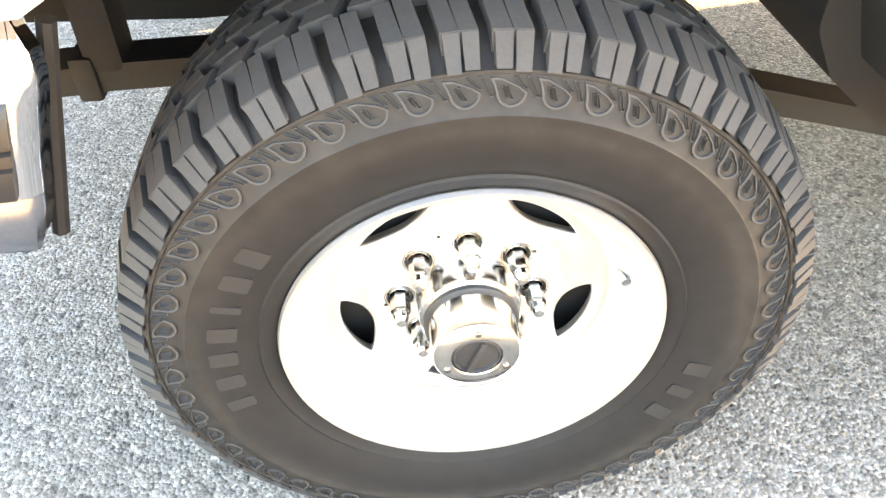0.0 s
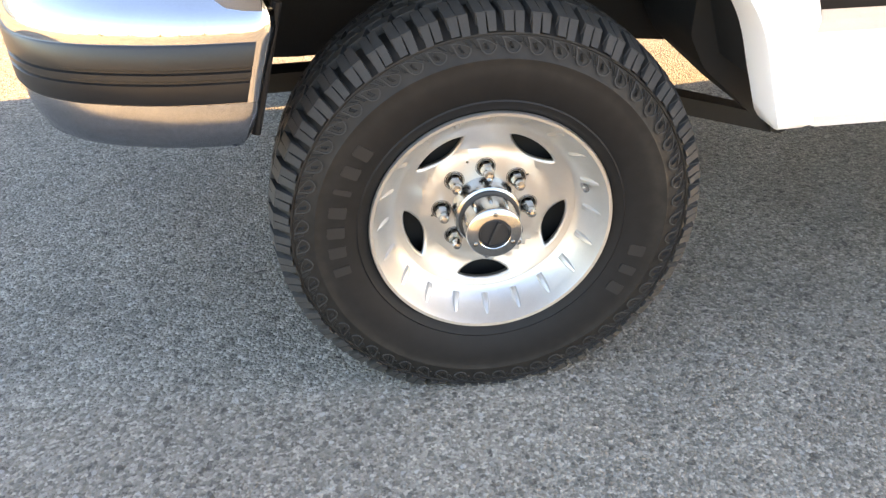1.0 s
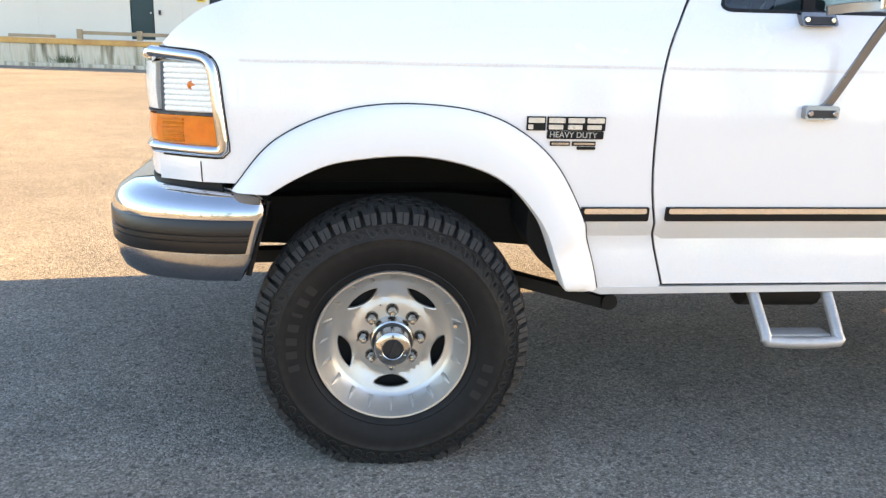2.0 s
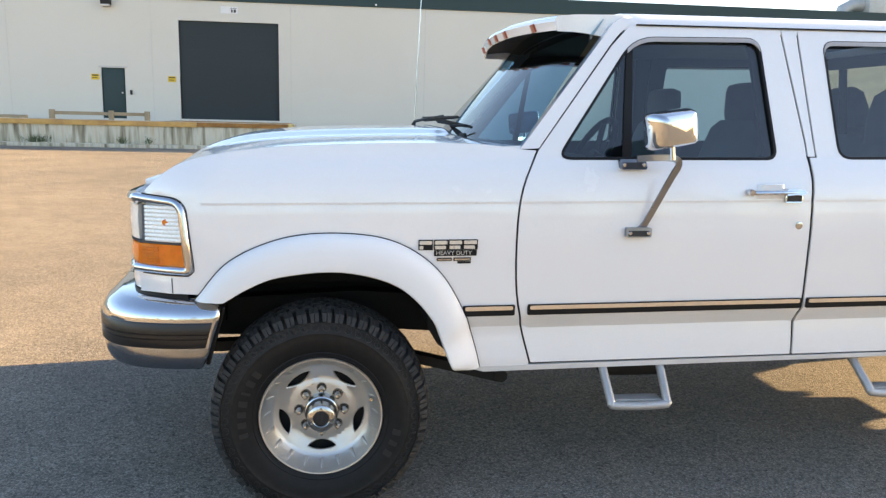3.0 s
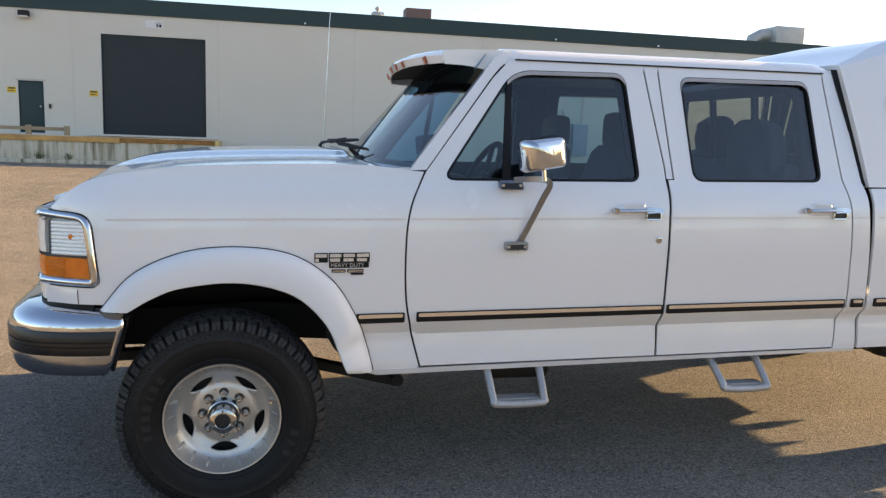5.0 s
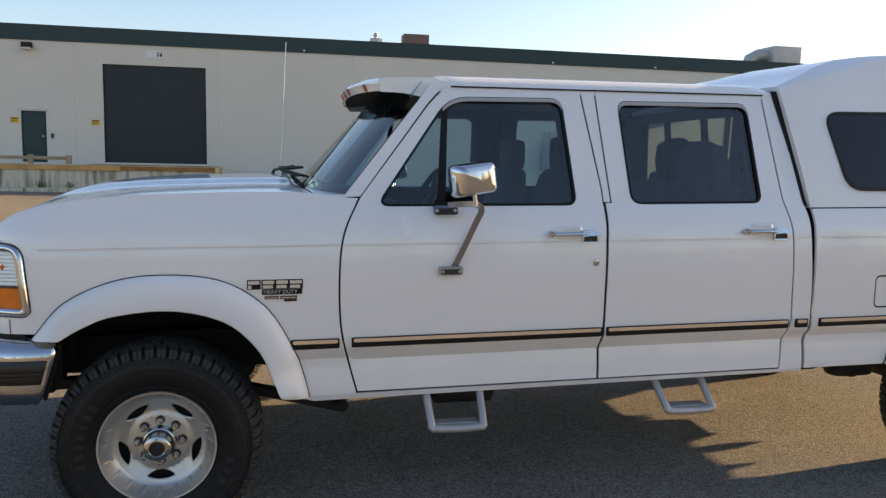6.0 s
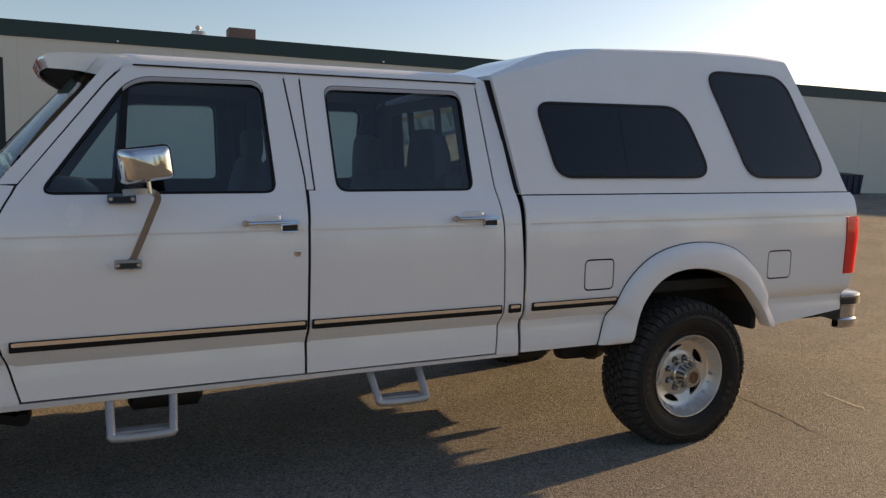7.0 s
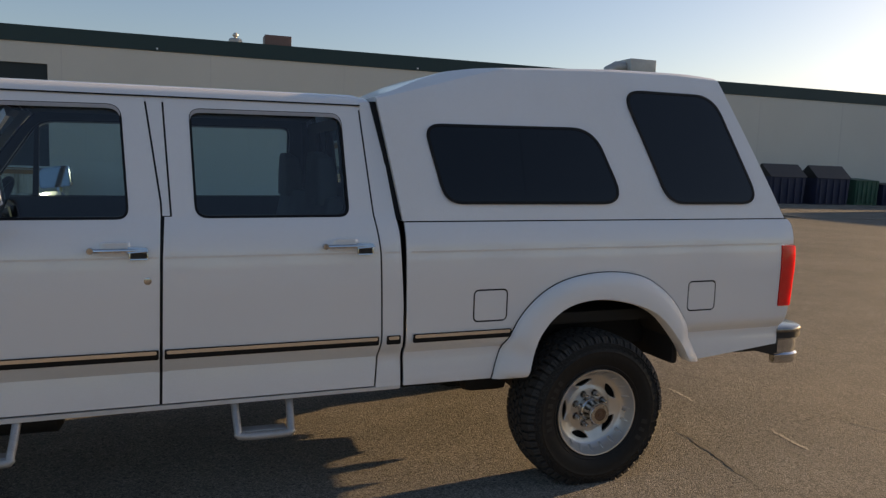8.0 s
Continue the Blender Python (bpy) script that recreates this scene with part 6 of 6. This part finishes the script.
part("door_head", wbox(SMALL[0] - 0.08, SMALL[1] + 0.08, -0.02, 0.04, SMALL[3] - 0.02, SMALL[3] + 0.05), GALV, small, "grey door head flashing")
part("door_knob", wbox(SMALL[1] - 0.16, SMALL[1] - 0.10, -0.035, 0.02, 2.05, 2.12, 0.01), GALV, small)
thing("keypad", wbox(-8.42, -8.33, 0.0, 0.05, 2.02, 2.20, 0.01), BLACK, "small black keypad on the wall", "keypad")
for x0, z0 in ((-9.92, 2.58), (-6.91, 2.57)):
    s = thing("warning_sign", wbox(x0, x0 + 0.32, 0.0, 0.012, z0, z0 + 0.23), YELLOW, "small yellow warning sign on the wall", "sign", "warning signs")
    part("sign_bar", wbox(x0 + 0.04, x0 + 0.28, 0.012, 0.016, z0 + 0.15, z0 + 0.20), BLACK, s)
    part("sign_bar", wbox(x0 + 0.04, x0 + 0.24, 0.012, 0.016, z0 + 0.06, z0 + 0.09), BLACK, s)
s = thing("unit_sign", wbox(-4.74, -4.06, 0.0, 0.015, 5.36, 5.63), SIGNWHITE, "white unit sign above the loading door", "sign")
part("sign_bar", wbox(-4.32, -4.26, 0.015, 0.02, 5.40, 5.52), BLACK, s)
part("sign_bar", wbox(-4.22, -4.13, 0.015, 0.02, 5.40, 5.52), BLACK, s)
part("sign_bar", wbox(-4.36, -4.10, 0.015, 0.02, 5.56, 5.58), BLACK, s)
fl = empty("flood_light", "grey wall-mounted flood light", "lamp", wall_at(-9.15, 0, 5.5))
fl.location = (0, 0, 0)
part("housing", wbox(-9.35, -8.97, 0.05, 0.30, 5.50, 5.72, 0.03), CHASSIS, fl)
part("lens", wbox(-9.33, -8.99, 0.06, 0.31, 5.44, 5.52, 0.02), GALV, fl, "dull grey lamp lens")
part("bracket", wbox(-9.22, -9.10, 0.0, 0.08, 5.50, 5.64, 0.01), CHASSIS, fl)

# loading dock
OCHRE = surface("worn_ochre_paint", (0.60, 0.36, 0.12), (0.38, 0.20, 0.08), 0.8, 0, 25, 1.4, 0.2, 0.003, 0, 0.8)
PALE_LIP = surface("pale_worn_lip", (0.66, 0.56, 0.44), (0.40, 0.26, 0.15), 0.8, 0, 25, 0.8, 0.2, 0.003, 0, 0.9)
DOCK_X = -1.78
dock = thing("loading_dock", wbox(-60, DOCK_X, 0.0, 2.20, -0.1, 0.985, 0.01), DOCK, "stained concrete loading dock with a rusty steel edge", "loading dock", kind="structure")
part("steel_edge", wbox(-60, -5.42, 2.19, 2.26, 0.80, 0.985, 0.01), OCHRE, dock, "worn ochre-painted edge beam")
part("steel_edge", wbox(-5.41, DOCK_X + 0.02, 2.19, 2.25, 0.82, 0.980, 0.01), RUST, dock, "rusty steel edge beam")
part("edge_lip", wbox(-60, DOCK_X + 0.03, 2.16, 2.275, 0.986, 1.012, 0.006), PALE_LIP, dock, "pale worn edge lip")
part("corner_post", wbox(DOCK_X - 0.16, DOCK_X + 0.03, 2.20, 2.30, -0.1, 1.0, 0.01), WORN_YELLOW, dock, "worn yellow corner guard")
part("dock_plate", wbox(BIG[0] - 0.2, BIG[1] + 0.5, 0.3, 2.2, 0.986, 1.02, 0.008), RUST, dock, "rusty dock plate")
part("base_kerb", wbox(-60, DOCK_X - 0.4, 2.20, 2.75, -0.1, 0.12, 0.03), DOCK, dock, "low concrete kerb at the dock's foot")
rail = empty("timber_barrier", "low weathered timber barrier on the dock", "barrier")
for x in (-10.95, -8.75, -7.40):
    part("post", wbox(x - 0.09, x + 0.09, 1.55, 1.72, 0.985, 1.36, 0.015), TIMBER, rail)
part("board", wbox(-10.95, -7.40, 1.60, 1.67, 1.17, 1.30, 0.01), TIMBER, rail)
thing("timber_stack", wbox(-13.5, -12.0, 1.2, 1.8, 0.985, 1.12, 0.02), TIMBER, "stack of weathered boards on the dock", "boards")
# weeds at the kerb
rnd = random.Random(4)
for cx, spread, n in ((-11.3, 0.5, 130), (-8.2, 0.15, 40), (-7.2, 0.12, 30)):
    bm = bmesh.new()
    for _ in range(n):
        x, h = cx + rnd.gauss(0, spread * 0.5), rnd.uniform(0.10, 0.36)
        bx, by, _z = wall_at(x, 2.30 + rnd.uniform(0, 0.25), 0)
        lean = Vector((rnd.gauss(0, 0.10), rnd.gauss(0, 0.08), h))
        w = Vector((rnd.uniform(0.004, 0.012), rnd.uniform(-0.006, 0.006), 0))
        b = Vector((bx, by, 0.11))
        bm.faces.new([bm.verts.new(p) for p in (b, b + lean * 0.5 + w, b + lean, b + lean * 0.5 - w)])
    thing("weed", bm, LEAF, "dusty green weeds at the foot of the dock", "weed", "weeds", "stuff")

# electrical cabinets and conduits
cab = thing("electrical_cabinet", wbox(12.05, 13.25, 0.0, 0.35, 1.15, 2.35, 0.03), BLUEBOX, "grey-blue electrical cabinet on the wall", "cabinet", "electrical cabinets")
thing("electrical_cabinet", wbox(13.45, 14.15, 0.0, 0.25, 0.85, 2.25, 0.03), BLUEBOX, "tall grey-blue electrical cabinet on the wall", "cabinet", "electrical cabinets")
for k in range(4):
    bm = bmesh.new()
    x = 12.2 + 0.26 * k
    tube(bm, [wall_at(x, 0.12, 2.34), wall_at(x, 0.12, 2.75), wall_at(x, 0.02, 2.85)], [0.05, 0.05, 0.05], 8)
    part("conduit", bm, GALV, cab, "grey conduit")
bm = bmesh.new()
tube(bm, [wall_at(13.9, 0.08, 2.2), wall_at(13.9, 0.08, 3.9)], 0.05, 8)
thing("wall_pipe", bm, GALV, "grey conduit running up the wall", "pipe")

# roof plant
v = empty("roof_ventilator", "round metal roof ventilator", "ventilator")
bm = bmesh.new()
cx, cy, _ = wall_at(4.63, -0.6, 0)
for prof in ([(0.28, 6.2), (0.28, 6.60), (0.24, 6.66), (0.06, 6.68)], [(0.05, 6.66), (0.06, 6.72), (0.12, 6.78), (0.12, 6.84), (0.05, 6.90), (0.0005, 6.90)]):
    n0 = len(bm.verts)
    lathe(bm, prof, 20, "z")
    bm.verts.ensure_lookup_table()
    for q in bm.verts[n0:]:
        q.co.x, q.co.y = q.co.x + cx, q.co.y + cy
part("cowl", bm, GALV, v)
thing("roof_unit", wbox(5.84, 6.95, -1.3, -0.5, 6.2, 6.93, 0.02), BROWN, "brown sheet-metal roof unit", "roof unit")
cool = empty("roof_cooler", "pale rooftop cooler with a curved duct", "roof unit")
part("body", wbox(23.95, 25.45, -2.2, -0.9, 6.2, 7.36, 0.03), GALV, cool)
bm = bmesh.new()
tube(bm, [wall_at(23.95, -1.5, 6.95), wall_at(23.5, -1.5, 6.95), wall_at(23.1, -1.5, 6.75), wall_at(22.95, -1.5, 6.2)], 0.30, 14)
part("duct", bm, GALV, cool)
for x in (1.5, 12.4, 17.3):
    thing("parapet_fitting", wbox(x, x + 0.08, 0.05, 0.13, 5.88, 5.95, 0.02), SIGNWHITE, "small pale fitting on the parapet", "fitting", "parapet fittings")


PAD = 0.30        # the ground rises towards the skips


def skip(x, w, h, o, body, lid_h, label):
    h += PAD
    k = empty("rubbish_skip", label, "skip", (0, 0, 0), "rubbish skips")
    bm = bmesh.new()
    rings(bm, [[wall_at(x - w / 2 * s, o, z), wall_at(x + w / 2 * s, o, z), wall_at(x + w / 2 * s, o + 1.3 * s, z), wall_at(x - w / 2 * s, o + 1.3 * s, z)] for s, z in ((0.94, PAD), (1.0, h))])
    part("body", bm, body, k)
    for i in range(5):
        xx = x - w / 2 + w * (i + 0.5) / 5
        part("rib", wbox(xx - 0.03, xx + 0.03, o + 1.27, o + 1.34, PAD + 0.05, h - 0.05), body, k)
    bm = bmesh.new()
    if lid_h > 0.2:
        rings(bm, [[wall_at(xx, o + 1.36, h), wall_at(xx, o + 0.65, h + lid_h), wall_at(xx, o - 0.05, h)] for xx in (x - w / 2 - 0.04, x + w / 2 + 0.04)])
    else:
        rings(bm, [[wall_at(xx, o + 1.36, h), wall_at(xx, o - 0.05, h + lid_h), wall_at(xx, o - 0.05, h)] for xx in (x - w / 2 - 0.04, x + w / 2 + 0.04)])
    part("lid", bm, BLACK if body is BIN_BLUE else body, k)


skip(31.2, 2.2, 1.35, 1.2, BIN_BLUE, 0.65, "large blue rubbish skip with a peaked black lid")
skip(34.1, 2.15, 1.35, 1.2, BIN_BLUE, 0.65, "large blue rubbish skip with a peaked black lid")
skip(36.6, 1.55, 1.30, 1.0, BIN_GREEN, 0.12, "green rubbish skip with a flat lid")
skip(38.9, 2.4, 1.10, 1.0, BIN_BLUE, 0.12, "blue rubbish skip with a flat lid")
bm = bmesh.new()
rings(bm, [[wall_at(x, o, z) for o, z in ((0.0, -0.1), (0.0, PAD), (3.2, PAD), (9.0, 0.004), (9.0, -0.1))] for x in (26.0, 63.9)])
thing("pavement", bm, ASPHALT, "asphalt apron rising towards the warehouse wall", "asphalt", kind="structure")

# an unseen wall towards the sun, added to cast the shade by the skips
thing("shade_wall", boxed((64.0, 15.0, -0.1), (66.0, 28.0, 8.6)), WALL, "unseen pale wall added to shade the yard by the skips", "wall", kind="structure")


# conifers along the far edge of the yard, behind the path
def conifer(seed):
    """A tapered trunk with whorls of drooping, ragged boughs."""
    r = random.Random(seed)
    h = r.uniform(10, 14)
    trunk = tube(bmesh.new(), [(0, 0, 0), (0.05, 0, h * 0.5), (0, 0, h)], [0.22, 0.13, 0.02], 7)
    crown = bmesh.new()
    z = 1.2
    while z < h - 0.2:
        reach = (1 - z / h) ** 0.8 * r.uniform(2.0, 2.8) + 0.15
        n = 9
        for k in range(n):
            a = 2 * math.pi * (k + r.random() * 0.7) / n
            d = Vector((math.cos(a), math.sin(a), 0))
            s = Vector((-d.y, d.x, 0))
            tip = reach * r.uniform(0.65, 1.1)
            for q in range(5):
                f = (q + 0.5) / 5
                c = d * tip * f + Vector((0, 0, z - 0.25 * tip * f * f))
                wdt = 0.42 * (1 - 0.6 * f) * r.uniform(0.7, 1.2)
                for e in (-1, 1):
                    out = c + s * e * wdt + d * 0.35 * wdt + Vector((0, 0, -0.16 * r.random()))
                    crown.faces.new([crown.verts.new(p) for p in (c - d * tip * 0.09, c + d * tip * 0.12, out)])
        z += r.uniform(0.38, 0.55)
    return mesh_of("trunk", trunk, TIMBER), mesh_of("crown", crown, NEEDLE)


NEEDLE = surface("dark_conifer_needles", (0.028, 0.045, 0.020), (0.045, 0.06, 0.028), 0.8, 0, 30, 2, 0.0)
kinds = [conifer(s) for s in (1, 2, 3, 4)]
rnd = random.Random(9)
for k in range(34):
    tree = empty("conifer_tree", "tall dark green conifer at the edge of the yard", "tree", (-62 + 4.1 * k + rnd.uniform(-1.2, 1.2), -46 + rnd.uniform(-5, 5), -0.03), "conifers along the yard")
    tree.rotation_euler = (0, 0, rnd.uniform(0, 6.28))
    s = rnd.uniform(0.8, 1.25)
    tree.scale = (s, s, s)
    for nm, me in zip(("trunk", "crown"), kinds[k % 4]):
        new(nm, me).parent = tree
